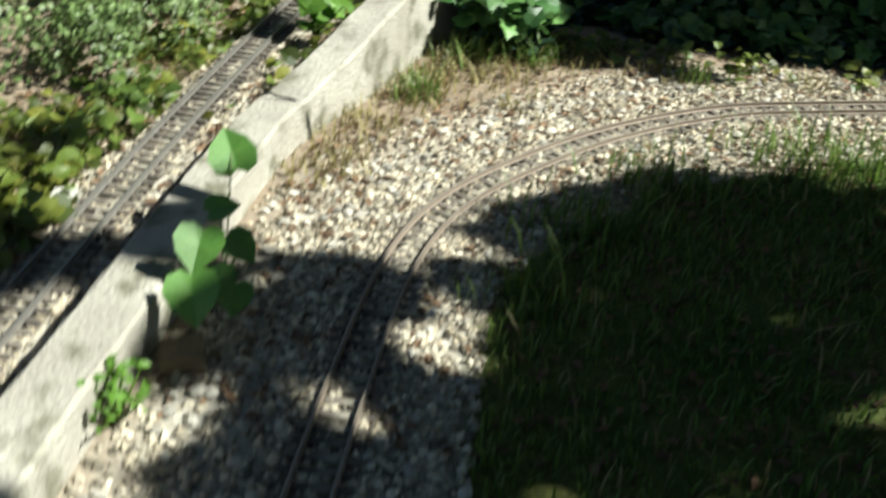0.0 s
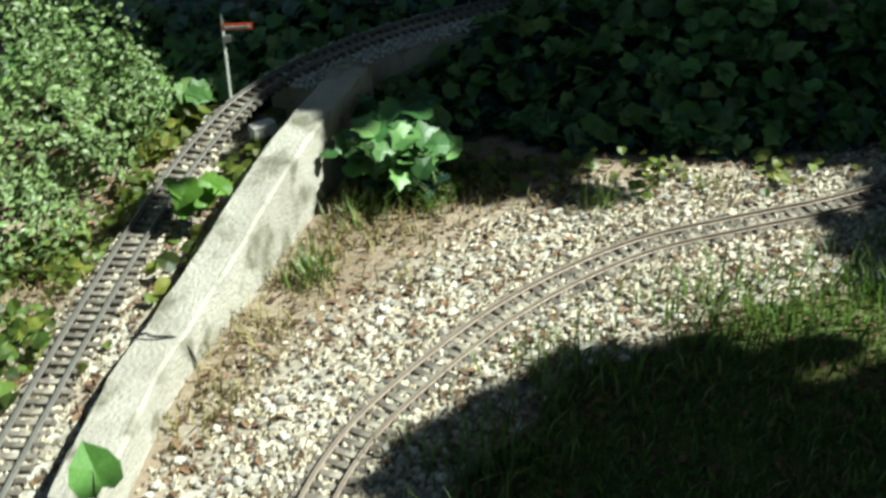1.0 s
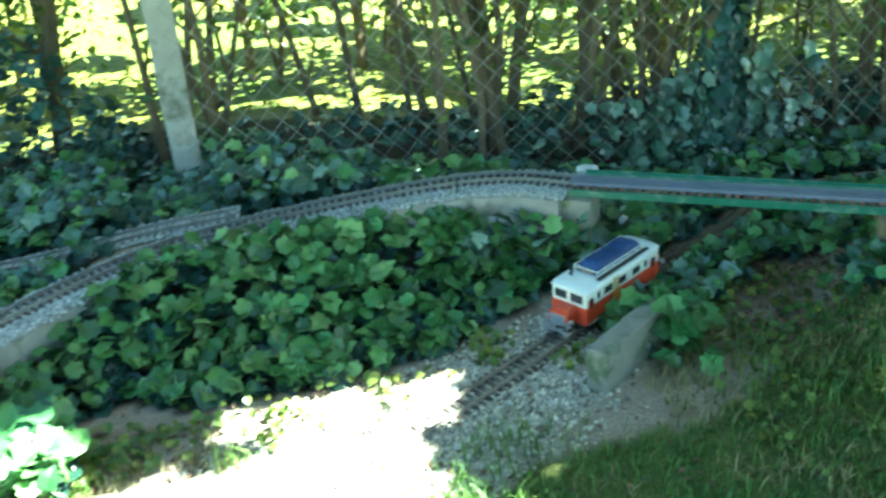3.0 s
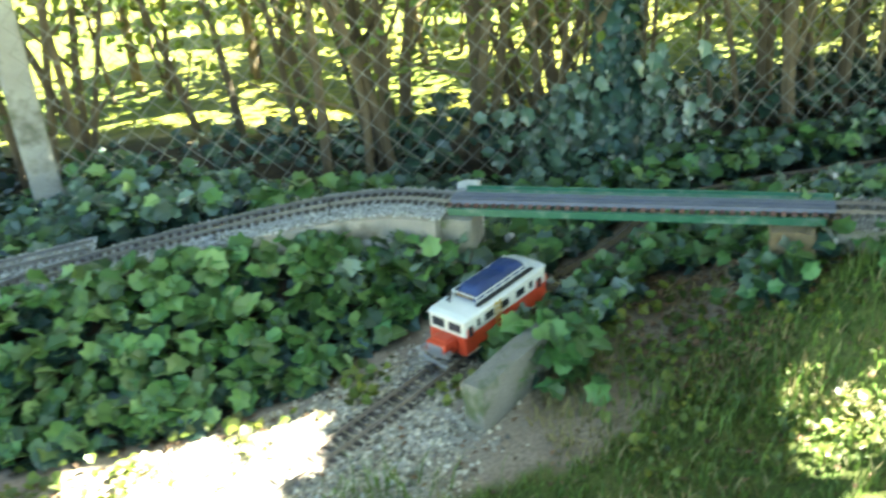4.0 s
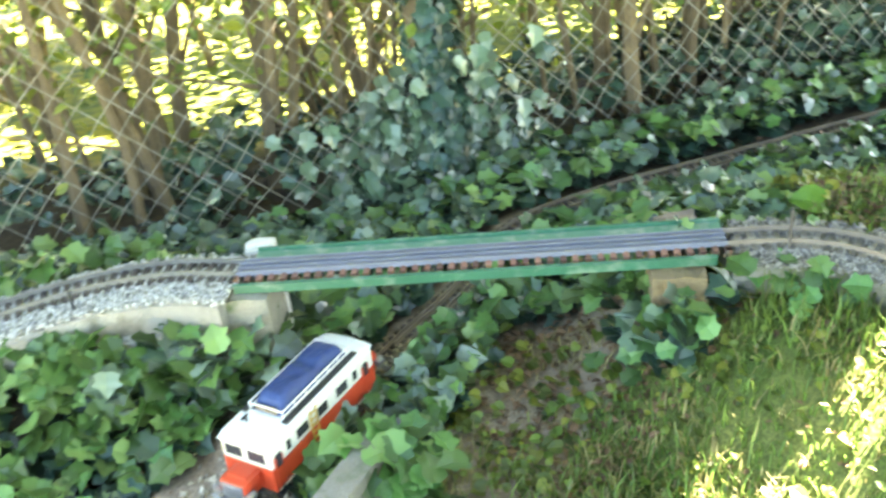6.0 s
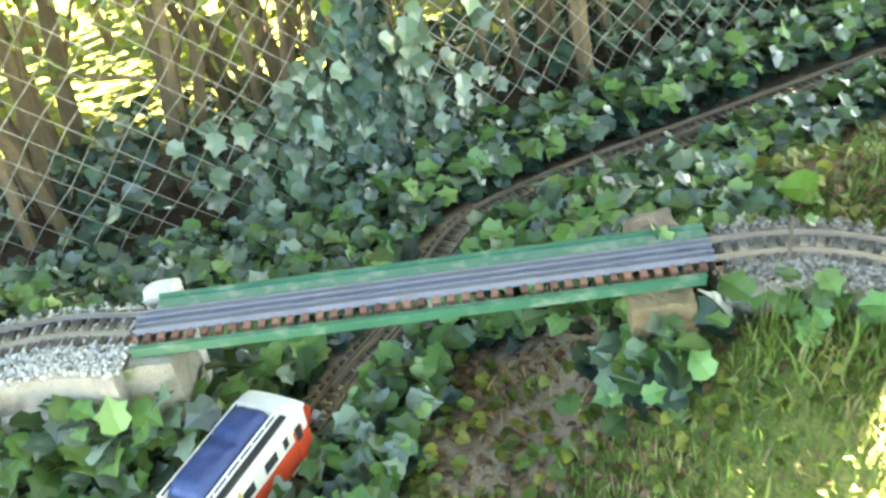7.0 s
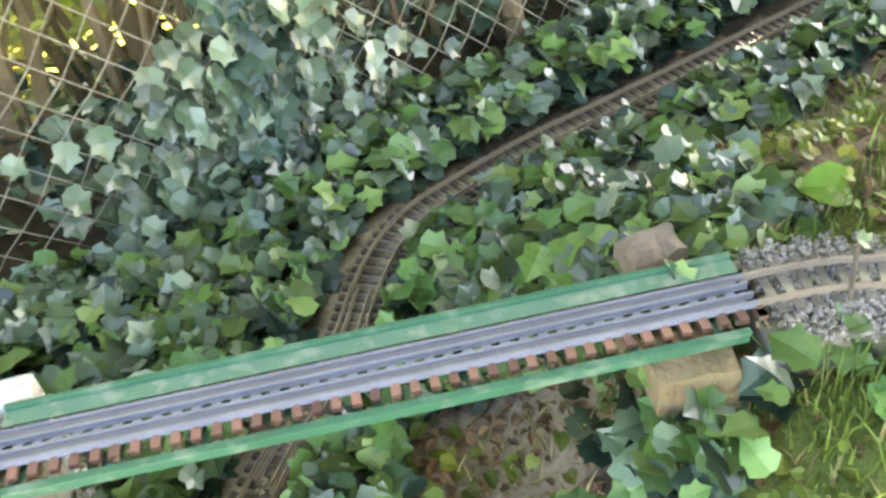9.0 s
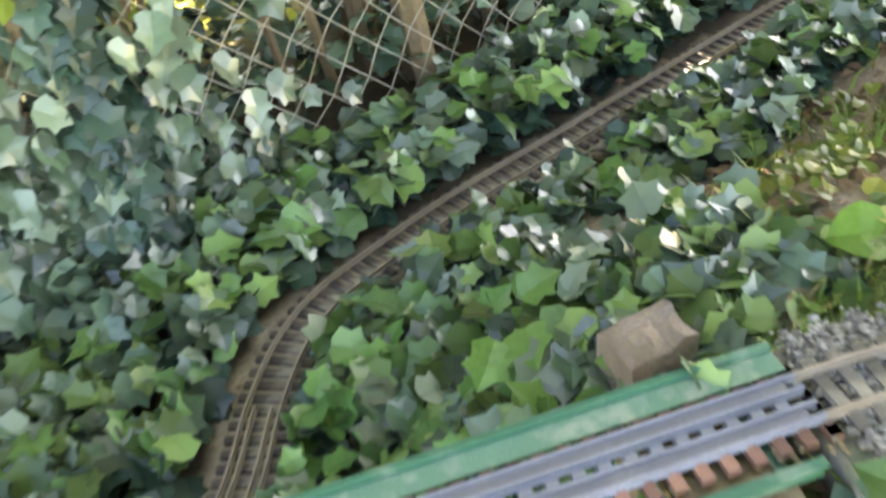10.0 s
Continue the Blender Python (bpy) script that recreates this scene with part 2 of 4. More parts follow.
def spline(points, step):
    """Evenly spaced points along a smooth curve through the given ones."""
    p = [np.array(q, float) for q in points]
    p = [2 * p[0] - p[1], *p, 2 * p[-1] - p[-2]]
    fine = []
    for a, b, c, d in zip(p, p[1:], p[2:], p[3:]):
        for u in np.linspace(0, 1, 24, endpoint=False):
            fine.append(0.5 * (2 * b + (c - a) * u + (2 * a - 5 * b + 4 * c - d) * u**2 + (3 * b - a - 3 * c + d) * u**3))
    fine.append(p[-2])
    fine = np.array(fine)
    run = np.r_[0, np.cumsum(np.linalg.norm(np.diff(fine, axis=0), axis=1))]
    n = max(2, int(round(run[-1] / step)) + 1)
    return np.stack([np.interp(np.linspace(0, run[-1], n), run, fine[:, k]) for k in range(fine.shape[1])], 1)


def sides_of(line):
    """The level unit normals (to the left of the way) of a polyline."""
    t = np.gradient(line, axis=0)
    n = np.stack([-t[:, 1], t[:, 0], 0 * t[:, 0]], 1)
    return n / np.linalg.norm(n, axis=1)[:, None]


def sweep(line, profile, closed=True, caps=True):
    """Vertices and faces of a profile [(side, up), ...] drawn along a line."""
    n, k = sides_of(line), len(profile)
    verts = [tuple(p + s * d + np.array((0, 0, u))) for p, d in zip(line, n) for s, u in profile]
    faces = []
    for i in range(len(line) - 1):
        for j in range(k if closed else k - 1):
            a, b = i * k + j, i * k + (j + 1) % k
            faces.append((a, b, b + k, a + k))
    if closed and caps:
        faces += [tuple(range(k))[::-1], tuple(range((len(line) - 1) * k, len(line) * k))]
    return verts, faces


def lin(x, table):
    return float(np.interp(x, [a for a, _ in table], [b for _, b in table]))


# ---- the plan: lines of the railway and the walls ----
LOWER = [(0.15, -0.9, 0), (0.143, -0.2, 0), (0.142, 0.4, 0), (0.148, 0.75, 0), (0.168, 1.05, 0), (0.222, 1.25, 0), (0.335, 1.425, 0), (0.5, 1.605, 0), (0.715, 1.755, 0),
         (0.93, 1.83, 0), (1.12, 1.885, 0), (1.29, 1.955, 0), (1.58, 2.088, 0), (1.76, 2.172, 0), (2.01, 2.283, 0), (2.13, 2.325, 0),
         (2.25, 2.376, 0), (2.35, 2.434, 0), (2.455, 2.480, 0), (2.55, 2.497, 0), (2.65, 2.485, 0), (2.83, 2.45, 0), (3.05, 2.385, 0), (3.36, 2.296, 0), (3.66, 2.21, 0), (4.3, 2.02, 0), (5.2, 1.75, 0)]
LEFT = [(-0.275, -0.6, -0.005), (-0.276, 0.3, -0.005), (-0.274, 0.9, 0.005), (-0.262, 1.3, 0.02), (-0.243, 1.6, 0.034), (-0.208, 1.93, 0.055), (-0.15, 2.13, 0.09),
        (-0.075, 2.29, 0.12), (0.08, 2.445, 0.148), (0.30, 2.59, 0.165), (0.61, 2.70, 0.182), (0.92, 2.71, 0.2), (1.2, 2.665, 0.22),
        (1.46, 2.592, 0.24), (1.62, 2.49, 0.255), (1.722, 2.373, 0.262)]
BRIDGE = [(1.722, 2.373, 0.262), (2.425, 1.805, 0.262)]
RIGHT = [(2.425, 1.805, 0.262), (2.475, 1.764, 0.262), (2.52, 1.718, 0.262), (2.555, 1.66, 0.262), (2.575, 1.59, 0.262), (2.57, 1.48, 0.262), (2.53, 1.36, 0.262), (2.46, 1.25, 0.262)]
BRANCH = [(0.86, 2.80, 0.196), (0.6, 2.85, 0.178), (0.33, 2.875, 0.15), (-0.01, 2.965, 0.12), (-0.5, 3.1, 0.1), (-1.1, 3.2, 0.09)]
WALL_A = [(-0.105, -0.6), (-0.10, 0.3), (-0.09, 0.8), (-0.073, 1.3), (-0.045, 1.47), (0.02, 1.68), (0.07, 1.87), (0.13, 2.08), (0.2, 2.3)]
LAWN = [(0.28, -2.0), (0.3, 1.0), (0.38, 1.2), (0.6, 1.43), (1.0, 1.6), (1.3, 1.66), (1.6, 1.62), (1.8, 1.67), (2.02, 1.80), (2.3, 1.88), (2.6, 1.86), (2.9, 1.84), (3.3, 1.95), (6, 1.2)]


def fence_y(x):
    return 3.46 - 0.26 * x


lower_line = spline(LOWER, 0.0225)
left_line = spline(LEFT, 0.0225)
wall_a_line = spline([(x, y, 0) for x, y in WALL_A], 0.03)


def wall_a_x(y):
    return float(np.interp(y, wall_a_line[:, 1], wall_a_line[:, 0]))


def away(line, x, y):
    return float(np.sqrt(((line[:, :2] - (x, y)) ** 2).sum(1).min()))


def smooth(a, b, v):
    u = min(1.0, max(0.0, (v - a) / (b - a)))
    return u * u * (3 - 2 * u)


def wave(x, y, s, seed=0.0):
    return noise.noise(Vector((x * s, y * s, seed)))


def mound(x, y):
    """The raised bank under the curve beyond the bridge."""
    return 0.20 * smooth(0.0, 0.36, 0.60 - math.hypot((x - 2.66) * 0.95, (y - 1.64) * 0.9)) * smooth(0.05, 0.3, y - 0.9)


def ground_z(x, y):
    z = -0.013 + 0.006 * wave(x, y, 5) + 0.003 * wave(x, y, 23)
    if x < wall_a_x(y) - 0.035 and y < 2.9:
        bed = float(np.interp(y, left_line[:90, 1], left_line[:90, 2]))
        z += bed + 0.10 * smooth(0.45, 1.2, wall_a_x(y) - x)
    z += 0.09 * smooth(2.55, 2.95, y) * (1 - smooth(1.5, 2.3, x)) * (x > -0.1)
    z += 0.05 * smooth(2.3, 2.55, y) * (1 - smooth(1.1, 1.7, x)) * smooth(0.2, 0.5, x)
    z += 0.03 * smooth(0.2, 1.0, x - 2.6) * smooth(0.0, 0.4, 2.2 - y)
    z += 0.085 * smooth(2.32, 2.6, y + 0.55 * smooth(1.2, 1.7, x) * 0.4) * smooth(0.25, 0.5, x) * (1 - smooth(1.62, 1.8, x)) * (1 - smooth(2.75, 2.9, y))
    z += mound(x, y)
    d = away(lower_line, x, y)
    u = smooth(0.06, 0.22, d)
    return z * u + (-0.011 + 0.002 * wave(x, y, 23)) * (1 - u)


def on_lawn(x, y):
    return x > 0.28 and y < lin(x, LAWN) + 0.05 * wave(x, y, 6, 3.0)


def build_ground():
    """One sheet: fine under the railway, widening to the horizon."""
    def axis(lo, hi, step):
        inner = list(np.arange(lo, hi + step / 2, step))
        out = [0.2, 0.6, 1.5, 4, 10, 30, 90, 300]
        return [lo - o for o in reversed(out)] + inner + [hi + o for o in out]
    xs, ys = axis(-1.5, 5.0, 0.03), axis(-1.0, 4.0, 0.03)
    verts, zone = [], []
    for y in ys:
        for x in xs:
            inside = -1.6 < x < 5.1 and -1.1 < y < 4.1
            verts.append((x, y, ground_z(x, y) if inside else -0.013))
            d = away(lower_line, x, y) if inside else 9
            width = 0.33 - 0.17 * smooth(0.9, 1.6, x)
            if x < wall_a_x(y):
                d, width = away(left_line, x, y) if inside else 9, 0.12
            elif 1.0 < x < 1.75 and y < 1.9:
                width += 0.17 * smooth(1.0, 1.25, x) * (1 - smooth(1.55, 1.75, x))
            stone = (1 - smooth(width * 0.35, width * 0.9, d + 0.09 * wave(x, y, 9))) * (1 - 0.8 * smooth(1.7, 1.95, x))
            turf = 1.0 if (on_lawn(x, y) or not inside) else 0.0
            far = smooth(0.45, 0.8, y - fence_y(x))
            # shade painted into the soil under ivy and hedge, weaker between track sleepers
            shade_under = 1.0 if inside and (in_ivy(x, y) or -0.25 < y - fence_y(x) < 0.6) else 0.6 if inside and y < 2.3 and x > 1.95 and d < 0.07 else 0.0
            zone.append((stone * (1 - turf), turf, far, shade_under))
    w = len(xs)
    faces = [(j * w + i, j * w + i + 1, (j + 1) * w + i + 1, (j + 1) * w + i) for j in range(len(ys) - 1) for i in range(w - 1)]
    ob = mesh_object("ground", verts, faces, ground_material(), smooth=True)
    attr = ob.data.color_attributes.new("zone", "FLOAT_COLOR", "POINT")
    attr.data.foreach_set("color", np.array(zone).ravel())
    return tagged(ob, "garden soil with gravel strip and patchy lawn", "ground", kind="structure")


# ---- walls and beds ----
def concrete_wall(name, line, tops, thick, base, material, label, wobble=0.0025, shift=0.0):
    """A wall along a line, its face on the line, thick to the left, with uneven rounded top edges."""
    n = sides_of(line)
    verts, faces, k = [], [], 8
    for i, (p, d) in enumerate(zip(line, n)):
        top = tops[i]
        w = [wobble * wave(p[0] * 3, p[1] * 3, 9, q) for q in range(8)]
        prof = [(0.006, base), (0.0, base + 0.3 * (top - base)), (0.0, top - 0.005), (0.005, top - 0.0005),
                (thick - 0.005, top), (thick, top - 0.005), (thick + 0.002, base + 0.3 * (top - base)), (thick, base)]
        for (s, u), e in zip(prof, w):
            verts.append((p[0] + (s + e + shift) * d[0], p[1] + (s + e + shift) * d[1], u + e))
    for i in range(len(line) - 1):
        for j in range(k):
            a, b = i * k + j, i * k + (j + 1) % k
            faces.append((a, b, b + k, a + k))
    faces += [tuple(range(k))[::-1], tuple(range((len(line) - 1) * k, len(line) * k))]
    ob = mesh_object(name, verts, faces, material)
    return tagged(ob, label, "wall", kind="structure")


concrete_wall("wall_1", wall_a_line, [lin(y, [(0.3, 0.05), (1.3, 0.058), (1.47, 0.063), (1.6, 0.088), (1.75, 0.122), (1.95, 0.15), (2.3, 0.175)]) for y in wall_a_line[:, 1]],
              0.078, -0.06, M["concrete"], "weathered low concrete wall edging the raised track")

upper_line = left_line[left_line[:, 1] > 2.3]
upper_line = upper_line[upper_line[:, 0] > -0.02]
concrete_wall("wall_2", upper_line, [p[2] - 0.016 for p in upper_line], 0.165, -0.05, M["concrete_mid"],
              "curved concrete retaining wall carrying the raised track", shift=-0.105)
right_line = spline(RIGHT, 0.03)
concrete_wall("wall_3", right_line, [p[2] - 0.018 for p in right_line], 0.15, -0.05, M["concrete_dark"],
              "brown stained concrete wall carrying the raised track", shift=-0.075)
branch_line = spline(BRANCH, 0.03)
concrete_wall("wall_4", branch_line, [p[2] - 0.016 for p in branch_line], 0.12, -0.03, M["concrete_dark"],
              "low grey concrete bed of the siding track", shift=-0.06)


# ---- railway track ----
def sleeper_mesh(material):
    bm = bmesh.new()
    box(bm, 0, 0, -0.008, 0.011, 0.082, 0.008)
    for s in (-1, 1):
        for e in (-1, 1):
            box(bm, 0, s * 0.0225 + e * 0.0045, -0.0032, 0.007, 0.003, 0.0022)
    me = bpy.data.meshes.new("sleeper")
    bm.to_mesh(me)
    bm.free()
    me.materials.append(material)
    return me


RAIL = [(-0.0028, -0.0040), (0.0028, -0.0040), (0.0026, -0.0028), (0.0008, -0.0022), (0.0008, 0.0022), (0.0016, 0.0028), (0.0016, 0.0050),
        (-0.0016, 0.0050), (-0.0016, 0.0028), (-0.0008, 0.0022), (-0.0008, -0.0022), (-0.0026, -0.0028)]


def track(name, line, rail_mat, tie_mat, label, guard=(), every=1, apart=0.0115, dusty=None):
    """Two rails of 45 mm gauge on plastic sleepers; guard: stretches of x with two inner check rails."""
    thing = tagged(empty(name, tuple(line[0])), label, "railway track", "garden railway tracks")
    off = -np.array(line[0])
    n = sides_of(line)
    for s in (-0.0232, 0.0232):
        v, f = sweep(line + off + s * n, RAIL)
        mesh_object("rail", v, f, rail_mat, thing)
    for lo, hi in guard:
        some = line[(line[:, 0] > lo) & (line[:, 0] < hi)]
        for s in (-apart, apart):
            v, f = sweep(some + off + s * sides_of(some), RAIL)
            mesh_object("check_rail", v, f, rail_mat, thing)
    me, worn = sleeper_mesh(tie_mat), sleeper_mesh(M["sleeper_dusty"])
    for p, d in zip(line[::every], n[::every]):
        ob = new("sleeper", worn if dusty and p[0] < dusty else me)
        ob.parent = thing
        yaw = math.atan2(-d[0], d[1])
        ob.matrix_basis = pose(*(p + off), 0, 0, math.degrees(yaw) + rng.uniform(-1.2, 1.2))
    return thing


track("ground_track", lower_line, M["rail"], M["sleeper"], "model railway track with brown sleepers in gravel", guard=[(1.98, 2.36)], dusty=1.15)
track("raised_track", left_line, M["rail_pale"], M["sleeper"], "model railway track climbing on a ballasted bed", dusty=-0.08)
track("bridge_track", spline(BRIDGE, 0.0225), M["rail_grey"], M["sleeper_red"], "straight track with check rails on the bridge", guard=[(1.7, 2.5)], apart=0.0085)
track("curved_track", spline(RIGHT, 0.0225), M["rail"], M["sleeper_dusty"], "curved track in grey ballast beyond the bridge")
track("siding_track", spline(BRANCH, 0.0225), M["rail_pale"], M["sleeper_dusty"], "weathered siding track joining the raised line")


# ---- the bridge ----
def green_bridge():
    a, b = Vector(BRIDGE[0]), Vector(BRIDGE[1])
    way = (b - a).normalized()
    length = (b - a).length
    thing = tagged(empty("bridge", tuple((a + b) / 2)), "green painted steel channel bridge for the model railway", "bridge")
    thing.rotation_euler = (0, 0, math.atan2(way.y, way.x))
    half = length / 2 - 0.012
    for name, side, y, z, wide, tall, paint in (
            ("side_girder", -1, 0.0575, -0.0125, 0.0035, 0.019, "green"), ("top_flange", -1, 0.0600, -0.0028, 0.0105, 0.0026, "green"),
            ("side_girder", 1, 0.0600, -0.0070, 0.0035, 0.024, "green"), ("top_flange", 1, 0.0615, 0.0052, 0.0070, 0.0022, "green"),
            ("inner_ledge", 1, 0.0460, -0.0015, 0.0240, 0.0024, "green_dusty")):
        bm = bmesh.new()
        box(bm, 0.012 * side, side * y, z, 2 * half, wide, tall, 0.0008)
        part(name, bm, M[paint], thing)
    for i in range(9):
        bm = bmesh.new()
        box(bm, -half + 0.04 + i * (2 * half - 0.08) / 8, 0, -0.0175, 0.012, 0.116, 0.003)
        part("cross_member", bm, M["green"], thing)
    for s in (-1, 1):
        bm = bmesh.new()
        box(bm, 0, s * 0.0158, 0.0008, 2 * half, 0.0112, 0.0022, 0.0005)
        part("check_plate", bm, M["plate_grey"], thing, "grey plate between rail and check rail")
    return thing


green_bridge()


def rough_block(name, at, size, turn, material, label, category="stone block", lump=0.12, seed=0):
    """A weathered block: a subdivided cuboid with worn corners."""
    bm = bmesh.new()
    bmesh.ops.create_cube(bm, size=1.0)
    bmesh.ops.subdivide_edges(bm, edges=bm.edges[:], cuts=4, use_grid_fill=True)
    for v in bm.verts:
        r = v.co.length
        v.co *= 1 - 0.16 * max(0, r - 0.62)
        w = noise.noise_vector(v.co * 2.3 + Vector((seed, 0, 0)))
        v.co += w * lump * 0.5
        v.co = Vector((v.co.x * size[0], v.co.y * size[1], v.co.z * size[2]))
    ob = part(name, bm, material, smooth=False)
    ob.location, ob.rotation_euler = at, (0, 0, radians(turn))
    return tagged(ob, label, category)


rough_block("bridge_pier", (1.728, 2.345, 0.105), (0.085, 0.12, 0.27), -39, M["concrete_dark"], "grey concrete pier under the bridge end among ivy", "pier", 0.06, 1)
rough_block("bridge_pier", (2.345, 1.855, 0.105), (0.10, 0.16, 0.27), -39, M["sandstone"], "yellow-brown stone pier under the bridge end", "pier", 0.08, 2)
rough_block("stone_block", (1.795, 2.43, 0.12), (0.06, 0.05, 0.29), -30, M["whitestone"], "pale squared stone standing behind the bridge end", "stone", 0.05, 3)
rough_block("stone_block", (2.485, 1.975, 0.10), (0.08, 0.06, 0.23), -30, M["pinkstone"], "brown rough stone standing behind the bridge", "stone", 0.14, 4)
rough_block("stone_slab", (1.60, 2.405, 0.125), (0.24, 0.07, 0.10), -32, M["concrete"], "broken grey concrete ledge below the raised track", "slab", 0.08, 9)
rough_block("stone_slab", (1.625, 1.895, 0.035), (0.30, 0.055, 0.13), 28, M["concrete_dark"], "grey concrete slab set on edge beside the track", "slab", 0.06, 5)
rough_block("stone_block", (-0.045, 0.805, -0.004), (0.05, 0.04, 0.03), 20, M["sandstone"], "small beige stone at the foot of the wall", "stone", 0.15, 6)
rough_block("stone_block", (-0.336, 1.126, 0.005), (0.05, 0.035, 0.03), 30, M["whitestone"], "small white stone beside the track", "stone", 0.15, 7)
rough_block("flat_stone", (-0.035, 2.165, 0.085), (0.055, 0.035, 0.03), 35, M["whitestone"], "flat white stone beside the climbing track", "stone", 0.1, 8)


# ---- loose stuff: chips, leaves, blades ----
def scatter_chips(name, spots, size, material, label, seed):
    r = random.Random(seed)
    base = [(1, 0, 0), (-1, 0, 0), (0, 1, 0), (0, -1, 0), (0, 0, 1), (0, 0, -1)]
    tri = [(0, 2, 4), (2, 1, 4), (1, 3, 4), (3, 0, 4), (2, 0, 5), (1, 2, 5), (3, 1, 5), (0, 3, 5)]
    verts, faces = [], []
    for x, y, z in spots:
        s = size * r.uniform(0.5, 1.35)
        e = Euler((r.uniform(0, 6), r.uniform(0, 6), r.uniform(0, 6))).to_matrix()
        k = len(verts)
        for b in base:
            v = e @ Vector((b[0] * s * r.uniform(0.7, 1.2), b[1] * s * r.uniform(0.6, 1.1), b[2] * s * r.uniform(0.45, 0.9)))
            verts.append((x + v.x, y + v.y, z + v.z))
        faces += [(a + k, b + k, c + k) for a, b, c in tri]
    return tagged(mesh_object(name, verts, faces, material), label, "gravel", kind="stuff")


spots = []
r = random.Random(3)
while len(spots) < 15000:
    x, y = r.uniform(-0.1, 2.1), r.uniform(0.3, 2.3)
    d = away(lower_line[::3], x, y)
    width = 0.30 - 0.17 * smooth(0.9, 1.6, x)
    if 1.0 < x < 1.75 and y < 1.9:
        width += 0.17 * smooth(1.0, 1.25, x) * (1 - smooth(1.55, 1.75, x))
    if x < wall_a_x(y) + 0.01 or d > width * r.uniform(0.15, 1.0) * (1 + 0.5 * wave(x, y, 9)) or (0.016 < d < 0.03) or on_lawn(x, y):
        continue
    spots.append((x, y, ground_z(x, y) + 0.001))
for line, hi in ((lower_line, 1.95), (left_line[left_line[:, 1] < 2.25], 9)):
    n = sides_of(line)
    for p, q, d in zip(line, line[1:], n):
        if p[0] > hi or p[1] < 0.3:
            continue
        for _ in range(15 if p[0] < 1.0 and line is lower_line else 9):
            c = (p + q) / 2 + d * r.choice((r.uniform(-0.018, 0.018), r.uniform(0.029, 0.05), -r.uniform(0.029, 0.05))) + np.array((r.uniform(-.002, .002), r.uniform(-.005, .005), -0.0075 if p[0] < 1.0 and line is lower_line else -0.0105))
            spots.append(tuple(c))
gravel = scatter_chips("gravel", spots, 0.0076, M["gravel"], "pale mixed gravel chips round the ground track", 4)
stones = []
for n in range(8):
    bm = bmesh.new()
    bmesh.ops.create_icosphere(bm, subdivisions=1, radius=1.0)
    for v in bm.verts:
        v.co = v.co * (1 + 0.35 * noise.noise(v.co * 1.7 + Vector((n * 5.0, 0, 0))))
        v.co = Vector((v.co.x, v.co.y * 0.8, v.co.z * 0.6))
    me = bpy.data.meshes.new("stone")
    bm.to_mesh(me)
    bm.free()
    me.materials.append(M["single_stone"])
    stones.append(me)
n = 0
while n < 280:
    x, y = r.uniform(-0.08, 1.3), r.uniform(0.45, 2.05)
    d = away(lower_line[::3], x, y)
    if x < wall_a_x(y) + 0.02 or not 0.05 < d < 0.26 or on_lawn(x, y):
        continue
    ob = new("stone", stones[n % 8])
    ob.parent = gravel
    k = r.uniform(0.006, 0.0115)
    ob.matrix_basis = Matrix.LocRotScale((x, y, ground_z(x, y) + 0.005), Euler((r.uniform(-.4, .4), r.uniform(-.4, .4), r.uniform(0, 6.28))), (k, k, k))
    n += 1
spots = []
for line, lo in ((upper_line, 0.075), (branch_line, 0.055)):
    n = sides_of(line)
    for _ in range(int(len(line) * (210 if line is upper_line else 300))):
        i = r.randrange(len(line))
        s = r.uniform(-lo - (0.03 if line is upper_line else 0), lo - (0.02 if line is upper_line else 0))
        if 0.018 < abs(s) < 0.027:
            continue
        p = line[i] + s * n[i] + np.array((r.uniform(-0.012, 0.012), r.uniform(-0.012, 0.012), 0))
        spots.append((p[0], p[1], p[2] - (0.0095 if line is upper_line else 0.0075)))
curve_spots = []
n = sides_of(right_line)
for _ in range(9000):
    i = r.randrange(1, len(right_line))
    s = r.uniform(-0.082, 0.082)
    p = right_line[i] + s * n[i] + np.array((r.uniform(-0.014, 0.014), r.uniform(-0.014, 0.014), 0))
    drop = 0.0085 if abs(s) < 0.017 else 0.012 if abs(s) < 0.029 else 0.0085 + 0.25 * max(0, abs(s) - 0.05)
    curve_spots.append((p[0], p[1], p[2] - drop))
scatter_chips("ballast", curve_spots, 0.0042, M["chips_warm"], "dull grey ballast packed round the curved track", 15)
scatter_chips("ballast", spots, 0.0045, M["chips_grey"], "grey ballast chips packed round the raised track", 5)
spots = []
for _ in range(5200):
    i = r.randrange(len(left_line[left_line[:, 1] < 2.35]))
    s = r.uniform(-0.10, 0.10)
    p = left_line[i] + np.array((s, r.uniform(-0.012, 0.012), 0))
    if p[0] < wall_a_x(p[1]) - 0.075 and left_line[i][1] > 0.3:
        spots.append((p[0], p[1], ground_z(p[0], p[1]) + 0.001))
scatter_chips("ballast", spots, 0.0072, M["gravel"], "pale ballast chips under the climbing track", 6)
bridge_line = spline(BRIDGE, 0.01)
bn = sides_of(bridge_line)
spots = []
for _ in range(420):
    i = r.randrange(len(bridge_line))
    p = bridge_line[i] + bn[i] * r.choice((-1, 1)) * r.uniform(0.030, 0.056)
    spots.append((p[0], p[1], p[2] - 0.0105))
scatter_chips("ballast", spots, 0.0045, M["sandstone"], "brown grit lying between the bridge sleepers", 7)

